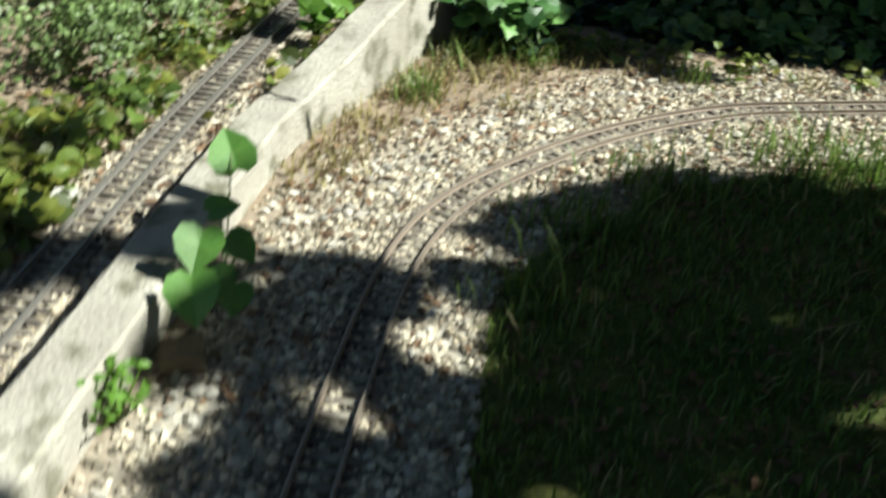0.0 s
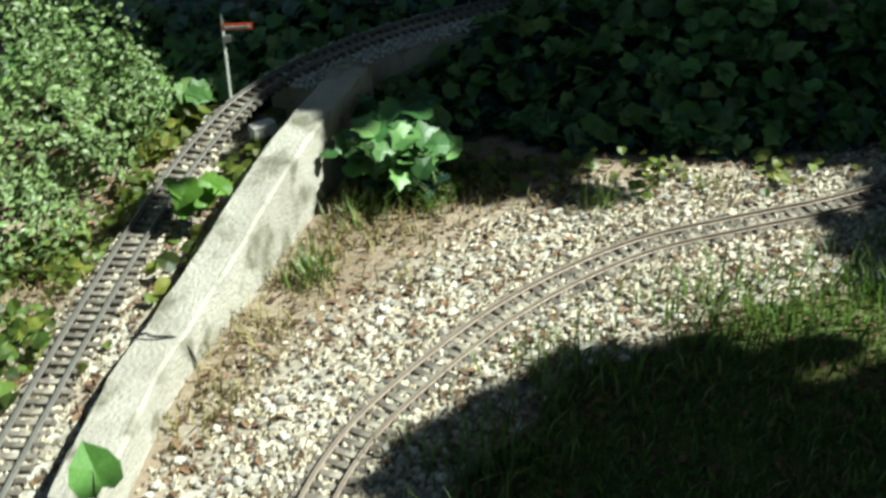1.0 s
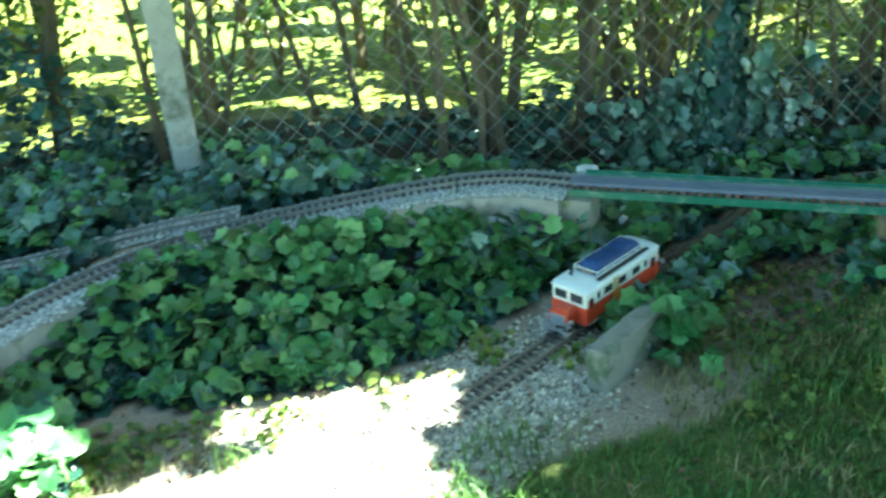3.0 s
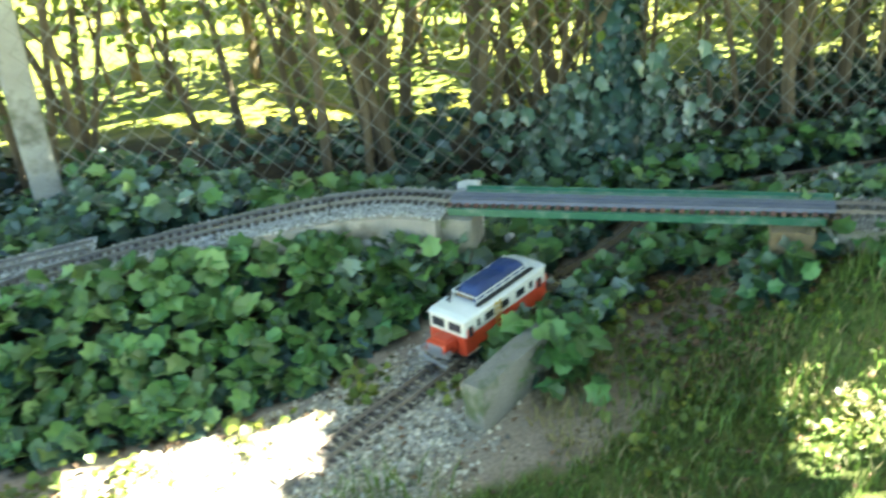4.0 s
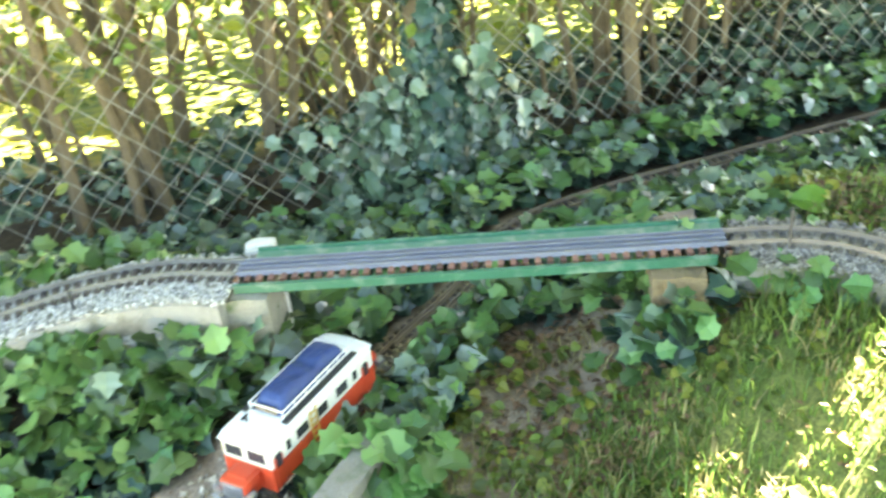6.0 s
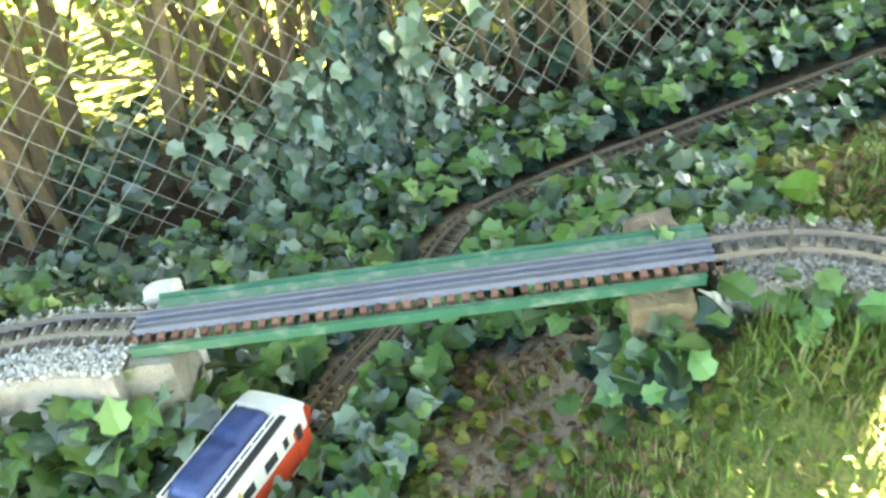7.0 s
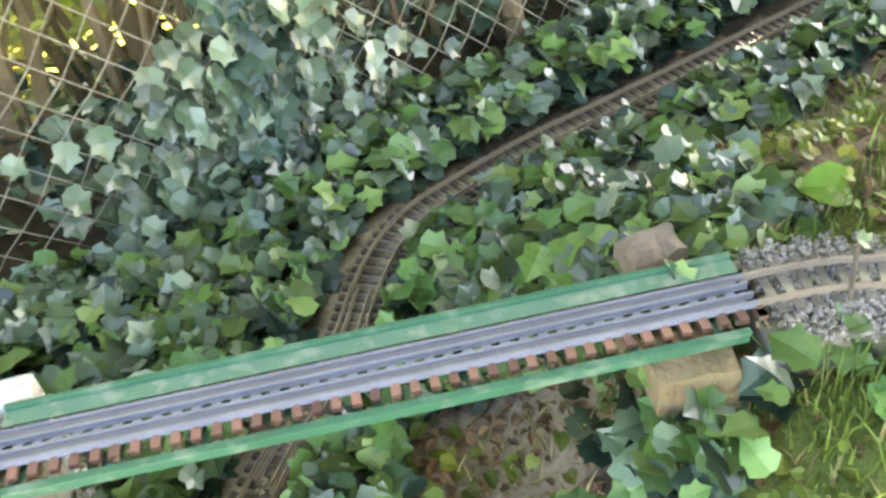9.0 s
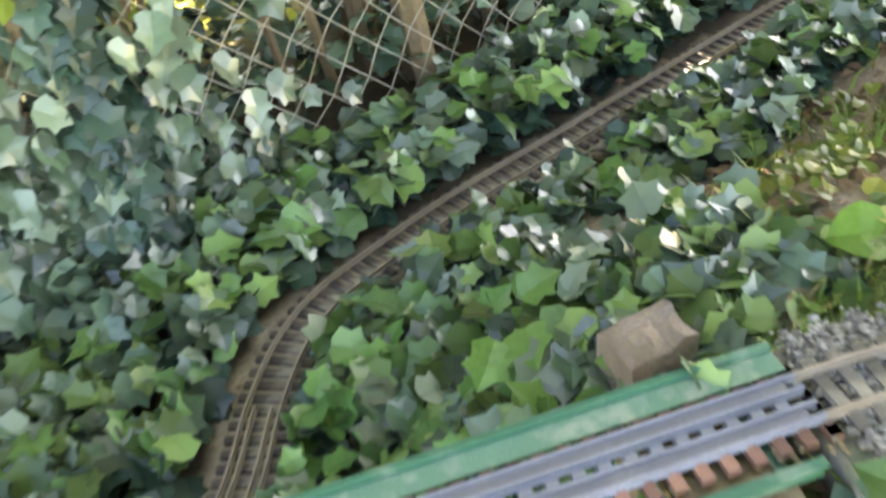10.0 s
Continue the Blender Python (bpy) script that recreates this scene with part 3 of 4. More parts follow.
IVY = [(0.0, -0.48), (0.16, -0.50), (0.44, -0.32), (0.36, -0.06), (0.50, 0.14), (0.26, 0.24), (0.0, 0.56), (-0.26, 0.24), (-0.50, 0.14), (-0.36, -0.06), (-0.44, -0.32), (-0.16, -0.50)]
HEART = [(0.0, -0.36), (0.18, -0.48), (0.42, -0.38), (0.50, -0.08), (0.38, 0.22), (0.0, 0.58), (-0.38, 0.22), (-0.50, -0.08), (-0.42, -0.38), (-0.18, -0.48)]
OVAL = [(0.0, -0.5), (0.24, -0.2), (0.26, 0.12), (0.0, 0.5), (-0.26, 0.12), (-0.24, -0.2)]


def leaf_shape(outline, fold=0.25, droop=0.25):
    """A folded, drooping blade: its outline round a raised midrib."""
    pts = [(x, y, abs(x) * fold - droop * y * y) for x, y in outline]
    pts.append((0.0, 0.0, 0.0))
    k = len(outline)
    return pts, [(i, (i + 1) % k, k) for i in range(k)]


def leaves(name, rows, outline, material, label, category, fold=0.25, droop=0.25, parent=None, kind="stuff"):
    """rows of (place, size, normal, spin): all blades in one mesh."""
    pts, tri = leaf_shape(outline, fold, droop)
    pts = np.array(pts)
    verts, faces = [], []
    for place, size, normal, spin in rows:
        q = (Vector(normal).to_track_quat("Z", "Y").to_matrix() @ Matrix.Rotation(spin, 3, "Z"))
        k = len(verts)
        verts += [tuple(v) for v in (pts * size) @ np.array(q).T + np.array(place)]
        faces += [(a + k, b + k, c + k) for a, b, c in tri]
    ob = mesh_object(name, verts, faces, material, parent)
    return tagged(ob, label, category, kind=kind)


def leaf_row(r, x, y, z, size, lean=0.6, up=1.0, bias=(0, -0.3)):
    return ((x, y, z), size * r.uniform(0.6, 1.2), (r.uniform(-lean, lean) + bias[0], r.uniform(-lean, lean) + bias[1], up), r.uniform(0, 6.28))


def in_ivy(x, y):
    """The height of the ivy at a place, 0 where none grows."""
    d = away(lower_line[::3], x, y)
    if d < 0.065:
        return 0.0
    fy = fence_y(x)
    edge = lin(x, [(0.2, 2.15), (0.45, 2.28), (0.7, 2.2), (0.95, 2.13), (1.2, 2.15), (1.45, 2.19), (1.62, 2.27), (1.8, 2.33)]) + 0.07 * wave(x, y, 7, 5.0)
    if away(upper_line[::3], x, y) < 0.10 or away(right_line, x, y) < 0.08 or away(branch_line, x, y) < 0.07:
        return 0.0
    track_y = float(np.interp(x, lower_line[:, 0], lower_line[:, 1]))
    if 0.2 < x < 1.75 and edge < y < 2.75:
        return 0.03 + 0.06 * smooth(edge, edge + 0.25, y)
    if x <= 1.75 and y >= 2.75 and x > -0.9 and y < fy + 0.15 - 0.17 * smooth(0.9, 1.4, x):
        return (0.10 - 0.06 * smooth(0.9, 1.5, x)) * (0.3 if abs(x - 0.72) < 0.14 and y > 2.9 else 1.0)
    if 1.75 <= x < 5 and track_y < y < fy - 0.01:
        return 0.05 + 0.03 * smooth(track_y, fy, y) if x > 2.35 else 0.05 - 0.02 * smooth(track_y, fy, y)
    if 1.6 <= x < 1.98 and 1.86 + 0.45 * (x - 1.6) < y < track_y:
        return 0.05
    if 1.98 <= x < 2.75 and y < track_y:
        low = lin(x, [(1.98, 2.05), (2.1, 2.10), (2.2, 2.15), (2.35, 2.06), (2.5, 1.97), (2.75, 2.02)]) + 0.06 * wave(x, y, 8, 2.0)
        if y > low:
            return 0.05
        if 2.22 < x < 2.46 and 1.72 < y < 1.9:
            return 0.09
    if 2.75 <= x < 5 and track_y - 0.25 - 0.10 * wave(x, y, 6) < y <= track_y:
        return 0.04
    if x <= 0.25 and 2.33 < y <= 2.8 and away(left_line[::3], x, y) > 0.09 and x > -0.7:
        return 0.08
    if 0.17 < x < 0.36 and 1.97 < y < 2.25:
        return 0.10
    return 0.0


build_ground()

rows_a, rows_b, rows_shaded, nearest = [], [], [], []
r = random.Random(11)
for _ in range(38000):
    x, y = r.uniform(-0.9, 4.6), r.uniform(1.7, 3.75)
    h = in_ivy(x, y)
    if not h:
        continue
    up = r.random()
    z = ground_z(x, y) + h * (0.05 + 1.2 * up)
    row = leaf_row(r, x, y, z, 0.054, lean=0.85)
    # leaves low in the layer get the dark tone: gap shade put into colour
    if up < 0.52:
        rows_shaded.append(row)
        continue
    if 1.45 < x < 2.6 and 2.1 < y < 2.55 and len(nearest) < 260 and r.random() < 0.45:
        nearest.append(row)
    else:
        (rows_b if (x > 1.7 and r.random() < 0.55) or (y > 2.75 and r.random() < 0.6) else rows_a).append(row)
for cx, cy, sx, sy, top, n in ((1.66, 2.33, 0.07, 0.05, 0.20, 190), (1.56, 2.40, 0.08, 0.05, 0.19, 150), (1.78, 2.27, 0.05, 0.04, 0.12, 80), (1.80, 2.44, 0.06, 0.05, 0.16, 90),
                               (2.50, 2.02, 0.08, 0.05, 0.18, 120), (2.62, 1.95, 0.08, 0.06, 0.2, 130), (2.40, 1.93, 0.05, 0.05, 0.12, 70), (1.25, 2.55, 0.2, 0.03, 0.17, 160), (0.85, 2.58, 0.2, 0.03, 0.15, 140)):
    for _ in range(n):
        x, y = r.gauss(cx, sx), r.gauss(cy, sy)
        g = ground_z(x, y)
        if away(lower_line[::3], x, y) > 0.07:
            (rows_b if r.random() < 0.4 else rows_a).append(leaf_row(r, x, y, g + (top - g) * r.random(), 0.054, lean=0.8))
leaves("ivy", rows_a, IVY, M["ivy"], "dense green ivy covering the bank and the fence foot", "ivy")
leaves("ivy", rows_shaded, IVY, M["ivy_dark"], "lower ivy leaves, coloured dark as the shade under the green ones", "ivy")
leaves("ivy", rows_b, IVY, M["ivy_blue"], "older blue-green ivy leaves round bridge and fence", "ivy")


def leaf_plant(name, at, rows, outline, material, label, category, stem=None, fold=0.25):
    """A plant whose blades are parts of their own."""
    thing = tagged(empty(name, at), label, category)
    pts, tri = leaf_shape(outline, fold)
    me = bpy.data.meshes.new("leaf")
    me.from_pydata(pts, [], tri)
    me.materials.append(material)
    for place, size, normal, spin in rows:
        q = Vector(normal).to_track_quat("Z", "Y").to_matrix() @ Matrix.Rotation(spin, 3, "Z")
        ob = new("leaf", me)
        ob.parent = thing
        ob.matrix_basis = Matrix.LocRotScale(Vector(place) - Vector(at), q.to_quaternion(), (size, size, size))
    if stem:
        for place, *_ in rows[:24]:
            bm = bmesh.new()
            rod(bm, (0.01 * wave(place[0], place[1], 30), 0, -0.005), Vector(place) - Vector(at), 0.0020, 0.0011, 5)
            part("stalk", bm, stem, thing)
    return thing


leaf_plant("ivy_cluster", (2.0, 2.33, 0.0), nearest, IVY, M["ivy_part"], "ivy leaves spreading beside the track and bridge", "ivy")


# ---- grass ----
def blades(name, spots, height, material, label, seed, lean=0.5):
    r = random.Random(seed)
    verts, faces = [], []
    for x, y, z in spots:
        a, h = r.uniform(0, 6.28), height * r.uniform(0.45, 1.4)
        w = r.uniform(0.0012, 0.0026)
        lx, ly = math.cos(a + 1.5) * h * r.uniform(0.1, lean), math.sin(a + 1.5) * h * r.uniform(0.1, lean)
        cx, cy, k = math.cos(a) * w, math.sin(a) * w, len(verts)
        verts += [(x - cx, y - cy, z), (x + cx, y + cy, z), (x + lx * 0.4 - cx * 0.8, y + ly * 0.4 - cy * 0.8, z + h * 0.6),
                  (x + lx * 0.4 + cx * 0.8, y + ly * 0.4 + cy * 0.8, z + h * 0.6), (x + lx * 1.3, y + ly * 1.3, z + h)]
        faces += [(k, k + 1, k + 3, k + 2), (k + 2, k + 3, k + 4)]
    return tagged(mesh_object(name, verts, faces, material), label, "grass", kind="stuff")


r = random.Random(21)
green, dry = [], []
while len(green) < 60000:
    x, y = r.uniform(0.28, 4.2), r.uniform(-0.2, 2.2)
    if not on_lawn(x, y) or away(right_line, x, y) < 0.08:
        continue
    thick = 0.5 + 0.5 * wave(x, y, 5, 8.0) + 0.35 * wave(x, y, 14, 4.0)
    if r.random() > thick + 0.15:
        if r.random() < 0.25:
            dry.append((x, y, ground_z(x, y) - 0.002))
        continue
    green.append((x, y, ground_z(x, y) - 0.002))
blades("grass", green, 0.025, M["grass"], "short green lawn grass with bare patches", 22)
for cx, cy, n in ((0.10, 1.70, 160), (0.18, 1.93, 160), (0.33, 1.95, 120), (0.02, 1.42, 90), (0.0, 1.33, 90), (0.45, 2.02, 110), (0.62, 1.98, 90), (0.30, 1.72, 60), (0.9, 1.97, 60), (2.2, 2.0, 90), (-0.38, 1.4, 160), (-0.42, 1.2, 160), (-0.36, 1.65, 120), (-0.4, 1.9, 90), (0.05, 1.55, 120), (0.13, 1.83, 140), (0.25, 1.85, 100)):
    for _ in range(n):
        x, y = r.gauss(cx, 0.045), r.gauss(cy, 0.04)
        if (x > wall_a_x(y) and away(lower_line[::3], x, y) > 0.06) or (x < wall_a_x(y) - 0.1 and away(left_line[::3], x, y) > 0.05):
            dry.append((x, y, ground_z(x, y) - 0.002))
for _ in range(5000):
    x, y = r.uniform(1.6, 2.6), r.uniform(1.2, 1.95)
    if wave(x, y, 5, 21.0) > 0.1 and away(lower_line[::3], x, y) > 0.1 and away(right_line, x, y) > 0.09:
        dry.append((x, y, ground_z(x, y) - 0.002))
blades("dry_grass", dry, 0.03, M["straw"], "dry straw-coloured grass tufts", 23, lean=0.9)
tufts = []
for cx, cy, n, s in ((0.19, 1.95, 150, 0.03), (0.32, 1.98, 110, 0.03), (0.11, 1.72, 90, 0.025), (0.68, 1.95, 60, 0.03), (0.43, 1.22, 160, 0.05), (0.55, 1.40, 160, 0.06),
                     (0.85, 1.55, 260, 0.07), (1.1, 1.6, 260, 0.08), (0.36, 1.02, 90, 0.04), (1.25, 1.72, 120, 0.06), (2.47, 1.55, 160, 0.05), (2.45, 1.42, 160, 0.06), (2.38, 1.66, 110, 0.05), (2.66, 1.62, 120, 0.05), (1.85, 1.72, 160, 0.09), (2.05, 1.6, 200, 0.10), (3.1, 1.85, 200, 0.16)):
    for _ in range(n):
        x, y = r.gauss(cx, s), r.gauss(cy, s)
        if away(lower_line[::3], x, y) > 0.05 and x > wall_a_x(y):
            tufts.append((x, y, ground_z(x, y) - 0.002))
blades("grass", tufts, 0.055, M["grass"], "tall green grass tufts along the gravel edge", 24, lean=0.7)
litter = []
for n in range(4200):
    x, y = (r.uniform(-0.05, 3.6), r.uniform(1.2, 2.5)) if n % 2 else (r.uniform(-0.06, 1.1), r.uniform(0.7, 2.15))
    if x > wall_a_x(y) + 0.02 and away(lower_line[::3], x, y) > 0.05:
        litter.append(((x, y, ground_z(x, y) + 0.006), r.uniform(0.008, 0.022), (r.uniform(-.4, .4), r.uniform(-.4, .4), 1), r.uniform(0, 6.28)))
for _ in range(1500):
    x, y = r.uniform(-0.75, -0.1), r.uniform(0.9, 2.55)
    if x < wall_a_x(y) - 0.09 and away(left_line[::3], x, y) > 0.045:
        litter.append(((x, y, ground_z(x, y) + 0.006), r.uniform(0.008, 0.024), (r.uniform(-.5, .5), r.uniform(-.5, .5), 1), r.uniform(0, 6.28)))
for _ in range(1700):
    x, y = r.uniform(2.7, 3.9), r.uniform(1.6, 2.2)
    if away(lower_line[::3], x, y) > 0.2 and away(right_line, x, y) > 0.1:
        litter.append(((x, y, ground_z(x, y) + 0.01), r.uniform(0.012, 0.03), (r.uniform(-.5, .5), r.uniform(-.5, .5), 1), r.uniform(0, 6.28)))
for _ in range(800):
    x, y = r.uniform(1.95, 2.45), r.uniform(1.7, 2.15)
    if away(lower_line[::3], x, y) > 0.07:
        litter.append(((x, y, ground_z(x, y) + 0.008), r.uniform(0.01, 0.028), (r.uniform(-.5, .5), r.uniform(-.5, .5), 1), r.uniform(0, 6.28)))
leaves("leaf_litter", litter, OVAL, M["litter"], "scattered dry brown leaves on the soil", "leaf litter", fold=0.5)
weeds = []
for cx, cy, n in ((0.42, 2.08, 60), (0.55, 2.1, 50), (0.30, 2.06, 50), (1.5, 1.98, 30), (1.35, 2.08, 30), (1.92, 2.02, 40), (2.1, 2.1, 40), (1.05, 2.05, 30), (0.8, 2.05, 40), (-0.36, 1.5, 120), (-0.37, 1.75, 120), (-0.4, 1.2, 120), (-0.42, 1.05, 90), (-0.48, 1.35, 120), (-0.5, 1.15, 100), (-0.36, 0.95, 50), (-0.14, 2.0, 30), (-0.13, 1.75, 20), (2.9, 1.95, 120), (2.7, 2.05, 70), (3.2, 1.95, 100), (2.2, 1.72, 110), (2.05, 1.6, 90), (2.35, 1.62, 90), (1.8, 1.55, 70), (2.0, 1.4, 60), (2.3, 1.45, 60), (2.15, 1.9, 60), (1.95, 1.78, 60)):
    for _ in range(n):
        x, y = r.gauss(cx, 0.06), r.gauss(cy, 0.05)
        if away(lower_line[::3], x, y) > 0.05 and away(left_line[::3], x, y) > 0.05:
            if on_lawn(x, y) and r.random() < 0.7:
                continue
            weeds.append(leaf_row(r, x, y, ground_z(x, y) + r.uniform(0.005, 0.03), 0.017 if on_lawn(x, y) else 0.025))
for n in range(3600):
    x, y = (r.uniform(1.72, 2.35), r.uniform(1.35, 2.0)) if n % 2 else (r.uniform(2.7, 3.8), r.uniform(1.5, 2.15))
    if away(lower_line[::3], x, y) > 0.09 and away(right_line, x, y) > 0.09 and wave(x, y, 6, 14.0) > (0.12 if n % 2 else 0.12):
        weeds.append(leaf_row(r, x, y, ground_z(x, y) + r.uniform(0.003, 0.03), r.choice((0.009, 0.011, 0.014, 0.022)), lean=0.9))
for cx, cy, n, size in ((-0.27, 2.05, 60, 0.03), (-0.30, 2.25, 80, 0.035), (-0.22, 2.42, 80, 0.04), (-0.02, 2.22, 40, 0.04), (-0.10, 1.68, 16, 0.035), (-0.30, 1.85, 50, 0.025), (-0.05, 2.05, 24, 0.04), (-0.36, 1.35, 60, 0.03), (-0.38, 1.05, 50, 0.04)):
    for _ in range(n):
        x, y = r.gauss(cx, 0.04), r.gauss(cy, 0.07)
        if x < wall_a_x(y) - 0.08 and away(left_line[::3], x, y) > 0.04:
            weeds.append(leaf_row(r, x, y, ground_z(x, y) + r.uniform(0.008, 0.06), size, lean=0.9))
leaves("weeds", weeds, HEART, M["hedge_leaf"], "small round-leaved weeds on the bare soil", "weeds")

# ---- single plants near the wall ----
r = random.Random(31)
leaf_plant("broadleaf_plant", (-0.045, 0.95, -0.012),
           [((-0.071, 1.105, 0.12), 0.068, (0.2, -0.9, 0.8), 0.3), ((-0.05, 0.895, 0.095), 0.062, (0.2, -0.7, 1), 2.9), ((-0.017, 0.945, 0.07), 0.05, (0.5, -0.6, 1), 3.6),
            ((-0.039, 0.835, 0.065), 0.066, (0.1, -0.9, 0.8), 3.3), ((-0.005, 0.88, 0.04), 0.046, (0.3, -0.8, 0.9), 2.9), ((-0.055, 1.0, 0.09), 0.045, (0.0, -0.5, 1), 5.2), ((-0.03, 0.90, 0.05), 0.045, (-0.2, -0.6, 1), 1.2)],
           HEART, M["heartleaf"], "young plant with heart-shaped green leaves against the wall", "plant", M["grass"])
leaf_plant("small_weed", (-0.085, 0.70, -0.012), [leaf_row(r, r.gauss(-0.078, 0.016), r.gauss(0.70, 0.02), r.uniform(0.005, 0.06), 0.017) for _ in range(60)],
           OVAL, M["lime"], "small yellow-green weed at the foot of the wall", "plant", M["grass"])
leaf_plant("wall_ivy", (0.26, 2.08, 0.0), [leaf_row(r, r.gauss(0.255, 0.045), r.gauss(2.08, 0.06), r.uniform(0.05, 0.15), 0.065, bias=(0.3, -0.5)) for _ in range(55)],
           IVY, M["ivy_part"], "sunlit ivy climbing at the wall end", "ivy")
leaf_plant("track_plant", (-0.12, 1.86, 0.05), [leaf_row(r, r.gauss(-0.115, 0.02), r.gauss(1.86, 0.03), r.uniform(0.07, 0.12), 0.06, bias=(0.1, -0.4)) for _ in range(9)],
           HEART, M["lime"], "broad light-green leaves between track and wall", "plant", M["grass"])
leaf_plant("pier_ivy", (2.36, 1.79, 0.0), [leaf_row(r, r.gauss(2.31, 0.05), r.gauss(1.79, 0.035), r.uniform(0.05, 0.19), 0.046, bias=(-0.3, -0.5)) for _ in range(110)],
           IVY, M["ivy_part"], "light green ivy climbing the bridge pier", "ivy")
leaf_plant("curve_ivy", (2.46, 1.66, 0.05), [leaf_row(r, r.gauss(2.46, 0.035), r.gauss(1.655, 0.05), r.uniform(0.12, 0.26), 0.042, bias=(-0.4, -0.4)) for _ in range(48)],
           IVY, M["ivy_part"], "ivy creeping up the wall of the curved track", "ivy")
leaf_plant("slab_ivy", (1.74, 1.93, 0.0), [leaf_row(r, r.gauss(1.745, 0.035), r.gauss(1.90, 0.05), r.uniform(0.01, 0.11), 0.06, bias=(0.2, -0.4)) for _ in range(55)],
           IVY, M["ivy_part"], "ivy hanging over the end of the concrete slab", "ivy")
leaf_plant("broad_leaf", (2.72, 1.84, 0.1), [((2.72, 1.84, 0.21), 0.072, (-0.3, -0.4, 1), 1.3), ((2.69, 1.88, 0.17), 0.05, (-0.3, -0.4, 1), 2.3)],
           HEART, M["lime"], "single large yellow-green leaf beside the ballast", "plant", M["grass"])

# ---- the bush by the climbing track ----
def bush():
    thing = tagged(empty("bush", (-0.7, 2.0, 0.05)), "dense light-green small-leaved bush beside the track", "bush")
    rr = random.Random(41)
    rows = []
    lobes = [(-0.47, 1.58, 0.08, 0.10), (-0.43, 1.80, 0.10, 0.10), (-0.40, 2.02, 0.13, 0.11), (-0.36, 2.22, 0.14, 0.10), (-0.52, 1.75, 0.16, 0.17), (-0.48, 1.98, 0.17, 0.17), (-0.44, 2.2, 0.2, 0.15), (-0.68, 1.85, 0.26, 0.22), (-0.62, 2.15, 0.30, 0.22), (-0.75, 2.4, 0.34, 0.25), (-0.85, 2.0, 0.36, 0.25), (-0.5, 2.42, 0.2, 0.14), (-0.7, 1.5, 0.16, 0.18)]
    for cx, cy, cz, s in lobes:
        for _ in range(1500):
            d = Vector((rr.gauss(0, 1), rr.gauss(0, 1), rr.gauss(0, 1))).normalized() * s * rr.uniform(0.5, 1.3)
            z = cz + d.z
            if z > 0.03 and wave(cx + d.x, cy + d.y + 0.7 * z, 13, z * 9) > -0.12:
                rows.append(((cx + d.x - thing.location.x, cy + d.y - thing.location.y, z - thing.location.z), rr.uniform(0.012, 0.022), d + Vector((rr.gauss(0, .08), rr.gauss(0, .08), 0.08)), rr.uniform(0, 6.28)))
    leaves("foliage", rows, OVAL, M["bush_leaf"], "", "", parent=thing, kind="stuff")
    for cx, cy, cz, s in lobes:
        bm = bmesh.new()
        rod(bm, (0.0, 0.0, 0.0), (cx + 0.7, cy - 2.0, cz - 0.05), 0.014, 0.006, 6)
        part("branch", bm, M["bark"], thing)


bush()


# ---- signal and small track-side things ----
def signal():
    thing = tagged(empty("signal", (-0.128, 2.29, 0.085)), "small semaphore signal with raised red and white arm", "signal")
    bm = bmesh.new()
    rod(bm, (0, 0, 0), (0.012, 0, 0.205), 0.0035, 0.0028, 8)
    part("mast", bm, M["signalwhite"], thing)
    bm = bmesh.new()
    box(bm, 0.045, -0.004, 0.192, 0.066, 0.003, 0.015, 0.001)
    part("arm", bm, M["red"], thing, "red signal arm")
    bm = bmesh.new()
    box(bm, 0.045, -0.006, 0.192, 0.056, 0.0015, 0.006)
    part("arm_stripe", bm, M["signalwhite"], thing, "white stripe")
    bm = bmesh.new()
    box(bm, 0.016, 0, 0.165, 0.018, 0.012, 0.014, 0.002)
    part("lamp", bm, M["silver"], thing)
    bm = bmesh.new()
    rod(bm, (0.012, 0, 0.200), (0.012, 0, 0.222), 0.004, 0.001, 8)
    part("finial", bm, M["silver"], thing)
    bm = bmesh.new()
    box(bm, 0, 0, 0.002, 0.03, 0.03, 0.012, 0.002)
    part("foot", bm, M["black"], thing)


signal()


def cable(name, pts, radius, material, label, category="cable"):
    line = spline(pts, 0.01)
    bm = bmesh.new()
    rings = []
    for i, p in enumerate(line):
        way = Vector(line[min(i + 1, len(line) - 1)]) - Vector(line[max(i - 1, 0)])
        q = way.to_track_quat("Z", "Y").to_matrix()
        rings.append([bm.verts.new(Vector(p) + q @ Vector((radius * math.cos(k * math.tau / 6), radius * math.sin(k * math.tau / 6), 0))) for k in range(6)])
    for lo, hi in zip(rings, rings[1:]):
        for k in range(6):
            bm.faces.new((lo[k], lo[(k + 1) % 6], hi[(k + 1) % 6], hi[k]))
    bm.faces.new(rings[0][::-1])
    bm.faces.new(rings[-1])
    return tagged(part(name, bm, material), label, category)


cable("cable", [(-0.135, 1.452, 0.062), (-0.11, 1.45, 0.072), (-0.095, 1.447, 0.068), (-0.062, 1.452, 0.06), (-0.047, 1.458, 0.03), (-0.042, 1.462, -0.015)], 0.0022, M["black"], "thin black cable clipped over the wall")
cable("wire_stake", [(1.148, 2.615, 0.02), (1.152, 2.605, 0.16), (1.156, 2.60, 0.235)], 0.003, M["black"], "thin dark wire stake against the raised wall", "stake")
cable("wire_stake", [(1.432, 2.525, 0.02), (1.436, 2.52, 0.16), (1.44, 2.517, 0.275)], 0.003, M["black"], "thin dark wire stake against the raised wall", "stake")
cable("wire_stake", [(2.478, 1.70, 0.1), (2.474, 1.705, 0.22), (2.49, 1.715, 0.325)], 0.0028, M["sleeper"], "brown stick leaning on the ballast wall", "stake")


